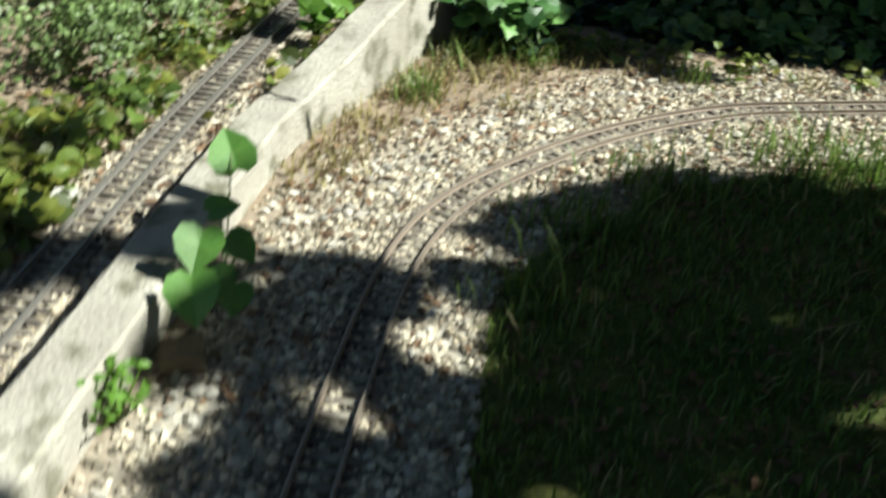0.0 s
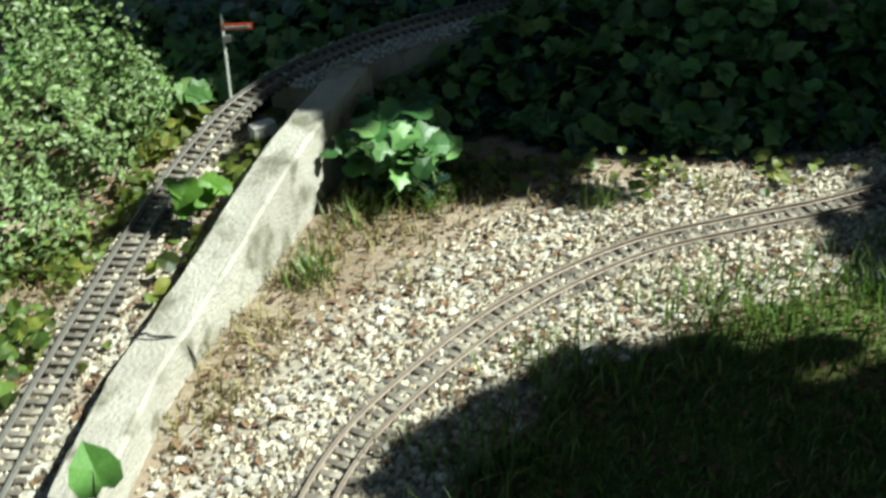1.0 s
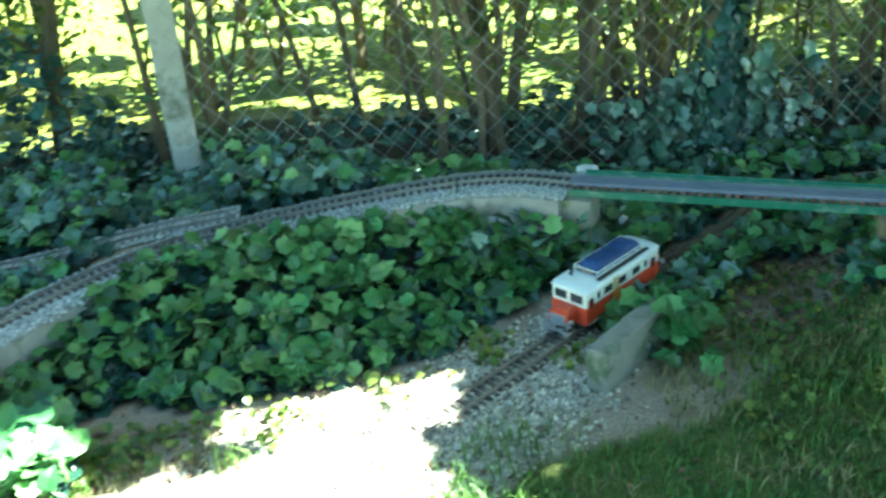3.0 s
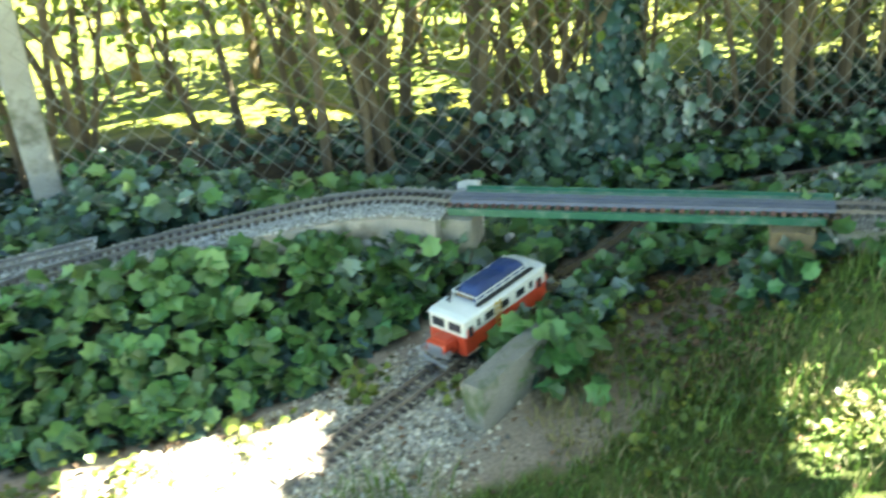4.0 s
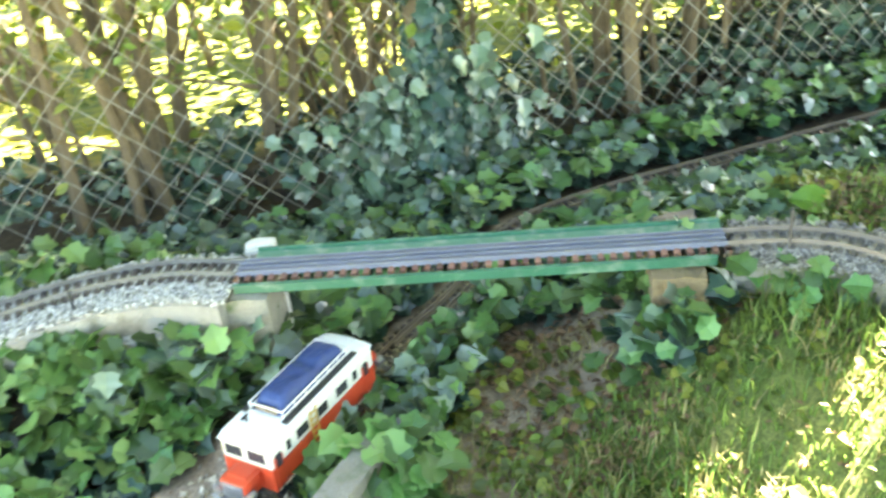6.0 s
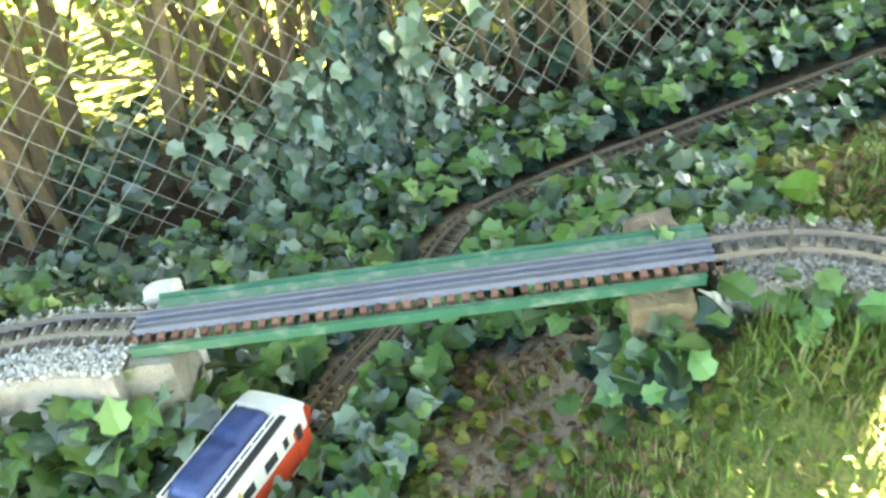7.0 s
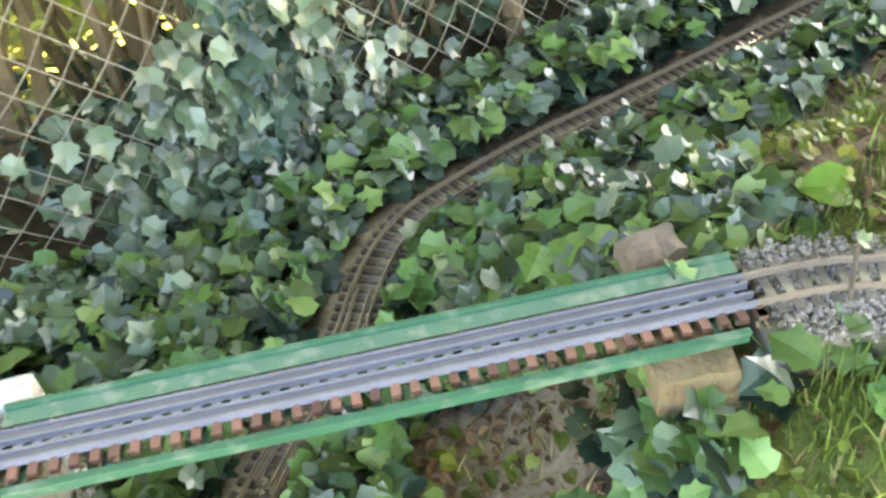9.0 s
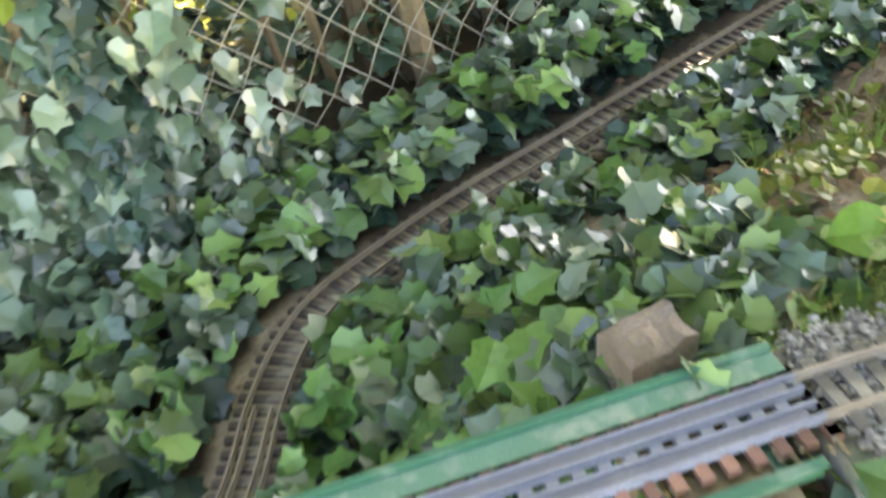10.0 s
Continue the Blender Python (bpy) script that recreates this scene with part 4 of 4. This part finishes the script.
# ---- the fence ----
def fence():
    thing = tagged(empty("fence", (2.0, fence_y(2.0), 0)), "rusty chain-link fence in front of the hedge", "fence")
    ox, oy = thing.location.x, thing.location.y
    ux, uy = 1 / math.hypot(1, 0.26), -0.26 / math.hypot(1, 0.26)
    cell, high, verts, faces = 0.054, 0.80, [], []

    def wire(a, b, rad):
        a, b = Vector(a), Vector(b)
        q = (b - a).to_track_quat("Z", "Y").to_matrix()
        k = len(verts)
        for p in (a, b):
            for j in range(3):
                verts.append(tuple(p + q @ Vector((math.cos(j * 2.1) * rad, math.sin(j * 2.1) * rad, 0))))
        faces.extend([(k + j, k + (j + 1) % 3, k + 3 + (j + 1) % 3, k + 3 + j) for j in range(3)])

    step = cell * 0.72
    for n0, n1 in ((-32, 30), (30, 130)):
        verts, faces = [], []
        for i in range(n0, n1):
            for j in range(int(high / step) + 1):
                if (i + j) % 2:
                    continue
                a = (i * step * ux, i * step * uy + 0.010 * math.sin(i * 0.35 + j), j * step)
                for up in (1, -1):
                    if 0 <= j + up <= high / step:
                        b = ((i + 1) * step * ux, (i + 1) * step * uy + 0.010 * math.sin(i * 0.35 + 0.35 + j + up), (j + up) * step)
                        wire(a, b, 0.0013)
        mesh_object("mesh_panel", verts, faces, M["wire"], thing)
    for z in (0.79,):
        verts, faces = [], []
        wire((-32 * step * ux, -32 * step * uy + 0.012, z), (130 * step * ux, 130 * step * uy + 0.012, z), 0.002)
        mesh_object("line_wire", verts, faces, M["wire"], thing)
    return thing


fence()


def fence_post():
    bm = bmesh.new()
    box(bm, 0, 0, 0.8, 0.088, 0.075, 1.8, 0.012)
    bmesh.ops.subdivide_edges(bm, edges=[e for e in bm.edges if e.calc_length() > 1], cuts=10)
    for v in bm.verts:
        v.co += noise.noise_vector(v.co * 7) * 0.004
    ob = part("concrete_post", bm, M["concrete"])
    ob.location, ob.rotation_euler = (0.788, 3.315, 0.02), (0, radians(0.6), 0)
    return tagged(ob, "leaning grey concrete fence post among ivy", "post")


fence_post()


rows_u, rows_dark = [], []
r = random.Random(43)
for _ in range(6400):
    x = r.uniform(-1.8, 4.8)
    lift = 0.42 * smooth(0.0, 0.4, 0.75 - x) + 0.12 + 0.1 * wave(x, 0, 2.5, 3.0)
    if 1.1 < x < 2.35 or 2.72 < x < 3.4:
        if r.random() < 0.45:
            continue
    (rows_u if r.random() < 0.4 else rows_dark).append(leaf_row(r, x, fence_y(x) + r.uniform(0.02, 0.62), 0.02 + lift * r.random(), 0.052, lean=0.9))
leaves("undergrowth", rows_dark, IVY, M["ivy_dark"], "very dark ivy at the hedge foot", "ivy")
leaves("undergrowth", rows_u, IVY, M["ivy_blue"], "dark ivy undergrowth along the hedge foot", "ivy")

# ---- trees and hedge behind the fence ----
def stem(bm, base, lean, height, radius, rr, twigs=3):
    """A crooked tapering stem with side twigs; returns its points."""
    pts, p, d = [Vector(base)], Vector(base), Vector((lean[0], lean[1], 1)).normalized()
    n = 7
    for i in range(n):
        d = (d + Vector((rr.gauss(0, 0.07), rr.gauss(0, 0.07), 0.03))).normalized()
        p = p + d * height / n
        pts.append(p.copy())
    for i in range(n):
        rod(bm, pts[i], pts[i + 1] + (pts[i + 1] - pts[i]) * 0.04, radius * (1 - 0.75 * i / n), radius * (1 - 0.75 * (i + 1) / n), 6)
    tips = pts[2:]
    for _ in range(twigs):
        i = rr.randrange(1, n)
        q = pts[i] + Vector((rr.gauss(0, 0.22), rr.gauss(0, 0.18), rr.uniform(0.1, 0.4)))
        rod(bm, pts[i], q, radius * 0.4, radius * 0.15, 5)
        tips = tips + [q, (q + pts[i]) / 2]
    return tips


def hedge_shrub(x, y, seed, stems, leaf_count, thick=1.0, leaf=1.0):
    rr = random.Random(seed)
    base = Vector((x, y, -0.02))
    thing = tagged(empty("hedge_shrub", tuple(base)), "leafy hedge shrub with many bare brown stems behind the fence", "shrub", "hedge behind the fence")
    tips = []
    for _ in range(stems):
        bm = bmesh.new()
        tips += stem(bm, (rr.gauss(0, 0.09), rr.gauss(0, 0.07), 0), (rr.gauss(0, 0.11), rr.gauss(0, 0.10)), rr.uniform(1.5, 2.1), rr.choice((0.010, 0.012, 0.015, 0.019, 0.026)) * thick, rr, 3)
        part("stem", bm, M["bark"], thing)
    rows = []
    for _ in range(leaf_count):
        t = rr.choice(tips)
        p = t + Vector((rr.gauss(0, 0.10 * leaf), rr.gauss(0, 0.10 * leaf), rr.gauss(0, 0.10 * leaf)))
        if leaf > 1:
            p.z *= 0.75
        if p.z > 0.1:
            rows.append((tuple(p), leaf * rr.uniform(0.025, 0.05), (rr.gauss(0, 1), rr.gauss(0, 1), 0.8), rr.uniform(0, 6.28)))
    leaves("foliage", rows, OVAL, M["hedge_leaf"], "", "", parent=thing, kind="stuff")
    return thing


r = random.Random(51)
for i in range(38):
    x = -2.0 + i * 0.21 + r.uniform(-0.1, 0.1)
    open_part = -0.2 < x < 1.7
    y = fence_y(x) + r.uniform(0.12, 0.6)
    if not (open_part and i % 3 == 0):
        hedge_shrub(x, y, 100 + i, r.randrange(2, 4) if open_part else r.randrange(4, 7), r.randrange(200, 330) if open_part and x > 0.7 else r.randrange(900, 1200) if x < 0.7 else r.randrange(420, 640), thick=1.45 if open_part else 1.0)


for i in range(30):
    x = -2.4 + i * 0.30 + r.uniform(-0.1, 0.1)
    if not (0.3 < x < 1.5 and i % 3):
        hedge_shrub(x, fence_y(x) + r.uniform(1.0, 2.1), 300 + i, 2, 560, leaf=1.7)


def ivy_tree():
    """The post-like trunk by the fence, wrapped in ivy."""
    at = (2.515, 2.825, -0.02)
    thing = tagged(empty("ivy_covered_tree", at), "tree trunk thickly wrapped in dark blue-green ivy", "tree")
    bm = bmesh.new()
    rr = random.Random(61)
    stem(bm, (0, 0, 0), (0.02, 0.05), 2.6, 0.042, rr, 4)
    part("trunk", bm, M["bark"], thing)
    rows = []
    for _ in range(1500):
        h = rr.uniform(0, 1.0) ** 1.3 * 2.2
        a, rad = rr.uniform(0, 6.28), 0.045 + 0.035 * rr.random() + 0.16 * max(0, 0.35 - h) * rr.random()
        rows.append(((math.cos(a) * rad + h * 0.02, math.sin(a) * rad + h * 0.05, h), rr.uniform(0.035, 0.065), (math.cos(a), math.sin(a), 0.5), rr.uniform(2.4, 3.9)))
    for _ in range(420):
        x, z = rr.gauss(-0.05, 0.15), abs(rr.gauss(0, 0.17))
        rows.append(((x, -0.26 * x - 0.03 + rr.gauss(0, 0.02), z), rr.uniform(0.04, 0.065), (rr.gauss(0, .3), -1, 0.5), rr.uniform(2.4, 3.9)))
    leaves("ivy_coat", rows[:1500], IVY, M["ivy_dark"], "", "", parent=thing, kind="stuff")
    leaves("ivy_skirt", rows[1500:], IVY, M["ivy_blue"], "", "", parent=thing, kind="stuff")


ivy_tree()

# where the added crowns are cut open to let sun reach the ground, and half open
LIT = [[(-1.4, 1.0), (0.16, 1.04), (0.30, 1.17), (0.36, 1.28), (0.5, 1.38), (0.6, 1.46), (0.8, 1.5), (0.95, 1.45), (1.12, 1.42), (1.22, 1.5), (1.08, 1.66), (1.02, 1.88), (0.72, 1.95), (0.5, 2.0), (0.34, 2.08),
        (0.15, 2.14), (0.02, 2.05), (-0.05, 2.12), (-0.2, 2.42), (-1.4, 2.7)],
       [(0.6, 2.06), (0.82, 1.92), (1.0, 1.82), (1.12, 1.84), (1.27, 1.96), (1.28, 2.09), (0.91, 2.14), (0.67, 2.2)],
       [(-0.3, 0.48), (0.0, 0.5), (0.0, 0.72), (-0.1, 0.95), (-0.35, 0.9)],
       [(0.12, 0.52), (0.25, 0.52), (0.26, 0.65), (0.15, 0.67)],
       [(1.93, 1.36), (2.05, 1.30), (2.20, 1.36), (2.28, 1.46), (2.24, 1.52), (2.08, 1.50), (1.96, 1.46)]]
DAPPLED = [([(1.2, 1.0), (2.9, 1.0), (2.75, 1.75), (2.3, 1.72), (1.9, 1.5), (1.5, 1.45)], -0.3, 6.0),
           ([(2.75, 1.85), (3.3, 1.9), (4.6, 1.9), (4.2, 2.7), (3.5, 2.75), (3.1, 2.3)], -0.2, 9.0),
           ([(0.14, 0.7), (0.33, 0.7), (0.33, 1.2), (0.16, 1.1)], 0.12, 12.0),
           ([(0.72, 0.8), (1.0, 0.85), (1.1, 1.1), (0.8, 1.0)], -0.3, 6.0)]


def let_through(x, y):
    """Whether the crowns leave a gap towards the sun over this place."""
    wob = 0.05 * wave(x, y, 8, 1.0)
    if any(inside(x + wob, y + wob, poly) for poly in LIT) and wave(x, y, 5.5, 9.0) < 0.62:
        return True
    behind = y - fence_y(x)
    if behind > 0.7 and x > -4:
        return wave(x, y, 2.8, 6.0) < (-0.15 if x < 0.2 else 0.3 if x < 1.3 else 0.08)
    if behind > -0.15:
        return wave(x, y, 9.0, 2.0) < -0.4
    if 1.8 < x < 3.2 and y > 2.15:
        return wave(x, y, 11.0, 12.0) < -0.42
    return any(inside(x, y, poly) and wave(x, y, grain, 6.0) < limit for poly, limit, grain in DAPPLED)


def inside(x, y, poly):
    hit, j = False, len(poly) - 1
    for i in range(len(poly)):
        (xi, yi), (xj, yj) = poly[i], poly[j]
        if (yi > y) != (yj > y) and x < (xj - xi) * (y - yi) / (yj - yi) + xi:
            hit = not hit
        j = i
    return hit


def unseen_shade_tree(name, at, seed, count, reach):
    """A broad unseen tree added to the sunny side; its crown is cut to the sunlit gaps that dapple the garden."""
    rr = random.Random(seed)
    thing = tagged(empty(name, at), "broad unseen tree added to shade the lawn and railway", "tree")
    bm = bmesh.new()
    rod(bm, (0, 0, 0), (-0.1, 0, 1.5), 0.14, 0.10, 10)
    for i in range(9):
        a = i * 0.7
        rod(bm, (-0.1, 0, 1.4), (-0.1 + 1.5 * math.cos(a), 1.6 * math.sin(a), 2.3 + 0.4 * (i % 3)), 0.05, 0.012, 7)
    part("trunk", bm, M["bark"], thing)
    rows = []
    while len(rows) < count:
        gx, gy, h = rr.uniform(*reach[0]), rr.uniform(*reach[1]), rr.uniform(2.0, 2.9)
        mx, my = (reach[0][0] + reach[0][1]) / 2, (reach[1][0] + reach[1][1]) / 2
        far = math.hypot((gx - mx) / (reach[0][1] - mx), (gy - my) / (reach[1][1] - my))
        if far > 1.0 + 0.2 * wave(gx, gy, 1.3, 5.0):
            continue
        if let_through(gx, gy):
            continue
        s = h / TO_SUN.z
        p = Vector((gx, gy, 0)) + TO_SUN * s - Vector(at)
        rows.append((tuple(p), rr.uniform(0.07, 0.12), (rr.gauss(0.6, .5), rr.gauss(0, .5), 1), rr.uniform(0, 6.28)))
    leaves("crown", rows, HEART, M["hedge_leaf"], "", "", parent=thing, kind="stuff")


# added out of view only to cast the dappled shade
unseen_shade_tree("unseen_shade_tree", (4.6, 0.2, -0.02), 71, 23000, ((-2.7, 5.0), (-2.9, 2.95)))
unseen_shade_tree("unseen_shade_tree", (6.2, 2.4, -0.02), 72, 16000, ((-2.4, 7.0), (1.7, 7.4)))


# ---- the railbus ----
def railbus(at, yaw):
    """Small two-tone railbus, front towards +x: hood, cab windows, roof rack with a tarpaulin load."""
    thing = tagged(empty("railbus", at), "cream and orange-red model railbus with blue tarpaulin on its roof rack", "railbus")
    thing.rotation_euler = (0, 0, radians(yaw))
    L, W = 0.315, 0.108
    z0, z1, z2 = 0.026, 0.074, 0.118

    def add(name, material, shape, parent=thing, label="", soft=False):
        bm = bmesh.new()
        shape(bm)
        return part(name, bm, material, parent, label, soft)

    add("underframe", M["black"], lambda bm: (box(bm, 0, 0, 0.02, L - 0.02, W * 0.72, 0.014, 0.002), box(bm, 0.06, 0, 0.014, 0.05, 0.06, 0.014, 0.002), box(bm, -0.06, 0, 0.014, 0.05, 0.06, 0.014, 0.002)))
    add("lower_body", M["red"], lambda bm: box(bm, 0, 0, (z0 + z1) / 2, L, W, z1 - z0, 0.004), label="orange-red lower body")
    add("upper_body", M["cream"], lambda bm: box(bm, 0, 0, (z1 + z2) / 2, L - 0.002, W - 0.002, z2 - z1, 0.004), label="cream upper body")
    add("waist_strip", M["cream"], lambda bm: (box(bm, 0, -W / 2 - 0.0006, 0.029, L - 0.012, 0.0016, 0.0035), box(bm, 0, W / 2 + 0.0006, 0.029, L - 0.012, 0.0016, 0.0035)))

    def roof(bm):
        n, prof = 12, []
        for i in range(n + 1):
            a = math.pi * i / n
            prof.append((-math.cos(a) * (W / 2 + 0.003), z2 - 0.001 + math.sin(a) ** 0.6 * 0.0095))
        cols = []
        for x, s, dz in ((-L / 2 - 0.004, 0.94, -0.004), (-L / 2 + 0.012, 1.0, 0), (L / 2 - 0.012, 1.0, 0), (L / 2 + 0.005, 0.94, -0.004)):
            cols.append([bm.verts.new((x, y * s, z + (dz if 0 < i < n else 0))) for i, (y, z) in enumerate(prof)])
        for a, b in zip(cols, cols[1:]):
            for i in range(n):
                bm.faces.new((a[i], a[i + 1], b[i + 1], b[i]))
        for c in (cols[0], cols[-1]):
            bm.faces.new(c)
        for a, b in zip(cols, cols[1:]):
            bm.faces.new((a[0], b[0], b[-1], a[-1]))
        bmesh.ops.recalc_face_normals(bm, faces=bm.faces[:])
    add("roof", M["roofwhite"], roof, label="white painted roof")

    def pane(name, x, y, z, sx, sz, front=False, dark=M["glass"]):
        if front:
            shape = lambda bm: box(bm, x, y, z, 0.002, sx, sz)
        else:
            shape = lambda bm: box(bm, x, y, z, sx, 0.002, sz)
        return add(name, dark, shape)

    def window_frame(x, y, z, sx, sz, front=False):
        def shape(bm):
            for e in (-1, 1):
                if front:
                    box(bm, x, y + e * (sx / 2 + 0.001), z, 0.0034, 0.002, sz + 0.004)
                    box(bm, x, y, z + e * (sz / 2 + 0.001), 0.0034, sx + 0.002, 0.002)
                else:
                    box(bm, x + e * (sx / 2 + 0.001), y, z, 0.002, 0.0034, sz + 0.004)
                    box(bm, x, y, z + e * (sz / 2 + 0.001), sx + 0.002, 0.0034, 0.002)
        return add("window_frame", M["cream"], shape)

    for s in (-1, 1):
        y = s * (W / 2 - 0.0005)
        for x, w in ((0.068, 0.034), (0.008, 0.030), (-0.052, 0.034), (-0.094, 0.014), (0.108, 0.012)):
            window_frame(x, y, 0.095, w, 0.020)
            pane("window", x, y, 0.095, w, 0.020)
        for x in (0.138, -0.128):
            door = add("door", M["red"], lambda bm: box(bm, x, s * (W / 2 - 0.0002), 0.060, 0.022, 0.0026, 0.066, 0.0006), label="recessed red side door")
            pane("door_window", x, s * (W / 2 + 0.0008), 0.085, 0.014, 0.026)
            add("step", M["black"], lambda bm: box(bm, x, s * (W / 2 - 0.004), 0.016, 0.026, 0.012, 0.004, 0.001))
        lad = s * (W / 2 + 0.004)
        add("ladder", M["yellow"], lambda bm: ([box(bm, 0.038 + e * 0.0085, lad, 0.066, 0.0022, 0.0022, 0.108) for e in (-1, 1)],
                                               [box(bm, 0.038, lad, 0.02 + 0.013 * i, 0.017, 0.002, 0.002) for i in range(8)]), label="yellow side ladder")
    for y in (-0.0245, 0.0245):
        for fx in (L / 2 - 0.0002, -L / 2 + 0.0002):
            window_frame(fx, y, 0.0965, 0.038, 0.024, True)
            pane("windscreen", fx, y, 0.0965, 0.038, 0.024, True)
    for s in (1, -1):
        hx = s * (L / 2 + 0.022)
        hood = add("hood", M["red"], lambda bm: (box(bm, hx, 0, 0.052, 0.046, 0.058, 0.036, 0.010), box(bm, hx - s * 0.006, 0, 0.066, 0.034, 0.044, 0.014, 0.006)), label="orange-red engine hood", soft=False)
        add("radiator", M["silver"], lambda bm: (box(bm, hx + s * 0.0235, 0, 0.050, 0.004, 0.044, 0.030, 0.0015), [box(bm, hx + s * 0.0265, 0, 0.039 + 0.0035 * i, 0.002, 0.038, 0.0014) for i in range(7)]), hood, "silver radiator grille")
        for y in (-0.034, 0.034):
            add("headlight", M["silver"], lambda bm: (rod(bm, (hx + s * 0.010, y, 0.047), (hx + s * 0.028, y, 0.047), 0.007, 0.0085, 12), rod(bm, (hx + s * 0.014, y, 0.030), (hx + s * 0.014, y, 0.047), 0.002, 0.002, 6)), hood, soft=False)
        add("bumper", M["silver"], lambda bm: (box(bm, hx + s * 0.033, 0, 0.026, 0.004, 0.088, 0.007, 0.0015), [rod(bm, (hx + s * 0.012, e * 0.022, 0.022), (hx + s * 0.033, e * 0.030, 0.026), 0.002, 0.002, 6) for e in (-1, 1)],
                                               rod(bm, (hx + s * 0.034, -0.038, 0.040), (hx + s * 0.034, 0.038, 0.016), 0.0016, 0.0016, 6), rod(bm, (hx + s * 0.034, 0.038, 0.040), (hx + s * 0.034, -0.038, 0.016), 0.0016, 0.0016, 6)))
        add("coupling", M["black"], lambda bm: (box(bm, hx + s * 0.040, 0, 0.016, 0.018, 0.010, 0.006, 0.001), box(bm, hx + s * 0.050, 0, 0.018, 0.003, 0.028, 0.010, 0.001)))
        wx = s * 0.085
        wheels = add("axle", M["black"], lambda bm: rod(bm, (wx, -0.03, 0.018), (wx, 0.03, 0.018), 0.003, 0.003, 8))
        for y in (-0.0235, 0.0235):
            add("wheel", M["silver"], lambda bm: (rod(bm, (wx, y - 0.0025, 0.0185), (wx, y + 0.0025, 0.0185), 0.0135, 0.0135, 20), rod(bm, (wx, y * 0.87 - 0.0006, 0.0185), (wx, y * 0.87 + 0.0006, 0.0185), 0.0155, 0.0155, 20)), wheels)

    def rack(bm):
        for s in (-1, 1):
            for dz in (0.014, 0.024):
                rod(bm, (-0.114, s * 0.0365, z2 + dz), (0.088, s * 0.0365, z2 + dz), 0.0016, 0.0016, 6)
            for i in range(7):
                x = -0.112 + i * 0.2 / 6
                rod(bm, (x, s * 0.036, z2 + 0.008), (x, s * 0.036, z2 + 0.025), 0.0012, 0.0012, 6)
        for x in (-0.112, 0.088):
            rod(bm, (x, -0.036, z2 + 0.024), (x, 0.036, z2 + 0.024), 0.0013, 0.0013, 6)
    add("roof_rack", M["roofwhite"], rack, label="white roof rack rails")
    for s in (-1, 1):
        add("roof_walkway", M["black"], lambda bm: box(bm, -0.01, s * 0.0440, z2 + 0.0105, 0.215, 0.011, 0.003, 0.0006), label="dark roof walkway board")

    def load(bm):
        nx, ny = 22, 12
        grid = []
        for i in range(nx + 1):
            row = []
            for j in range(ny + 1):
                u, v = i / nx, j / ny
                x, y = -0.112 + 0.196 * u, -0.0345 + 0.069 * v
                edge = min(u, 1 - u) * nx / 2.2, min(v, 1 - v) * ny / 2.2
                h = 0.029 * min(1, edge[0]) ** 0.5 * min(1, edge[1]) ** 0.5
                h += (0.004 * noise.noise(Vector((x * 38, y * 45, 2))) - 0.006 * math.exp(-((u - 0.42) / 0.05) ** 2)) * min(1, edge[1], edge[0])
                row.append(bm.verts.new((x, y, z2 + 0.0085 + h)))
            grid.append(row)
        for i in range(nx):
            for j in range(ny):
                bm.faces.new((grid[i][j], grid[i + 1][j], grid[i + 1][j + 1], grid[i][j + 1]))
    add("tarpaulin", M["tarp"], load, label="creased dark blue tarpaulin over the load", soft=True)
    add("load_crate", M["sandstone"], lambda bm: box(bm, 0.086, 0, z2 + 0.019, 0.006, 0.046, 0.010, 0.002), label="brownish crate end")
    add("roof_horn", M["black"], lambda bm: (rod(bm, (0.118, -0.020, z2 + 0.012), (0.118, -0.020, z2 + 0.023), 0.003, 0.002, 8), rod(bm, (0.112, -0.020, z2 + 0.022), (0.128, -0.020, z2 + 0.022), 0.002, 0.003, 8)))
    return thing


i = int(np.argmin(np.abs(lower_line[:, 0] - 1.69)))
way = lower_line[i - 4] - lower_line[i + 4]
railbus((float(lower_line[i][0]), float(lower_line[i][1]), 0.002), math.degrees(math.atan2(way[1], way[0])))
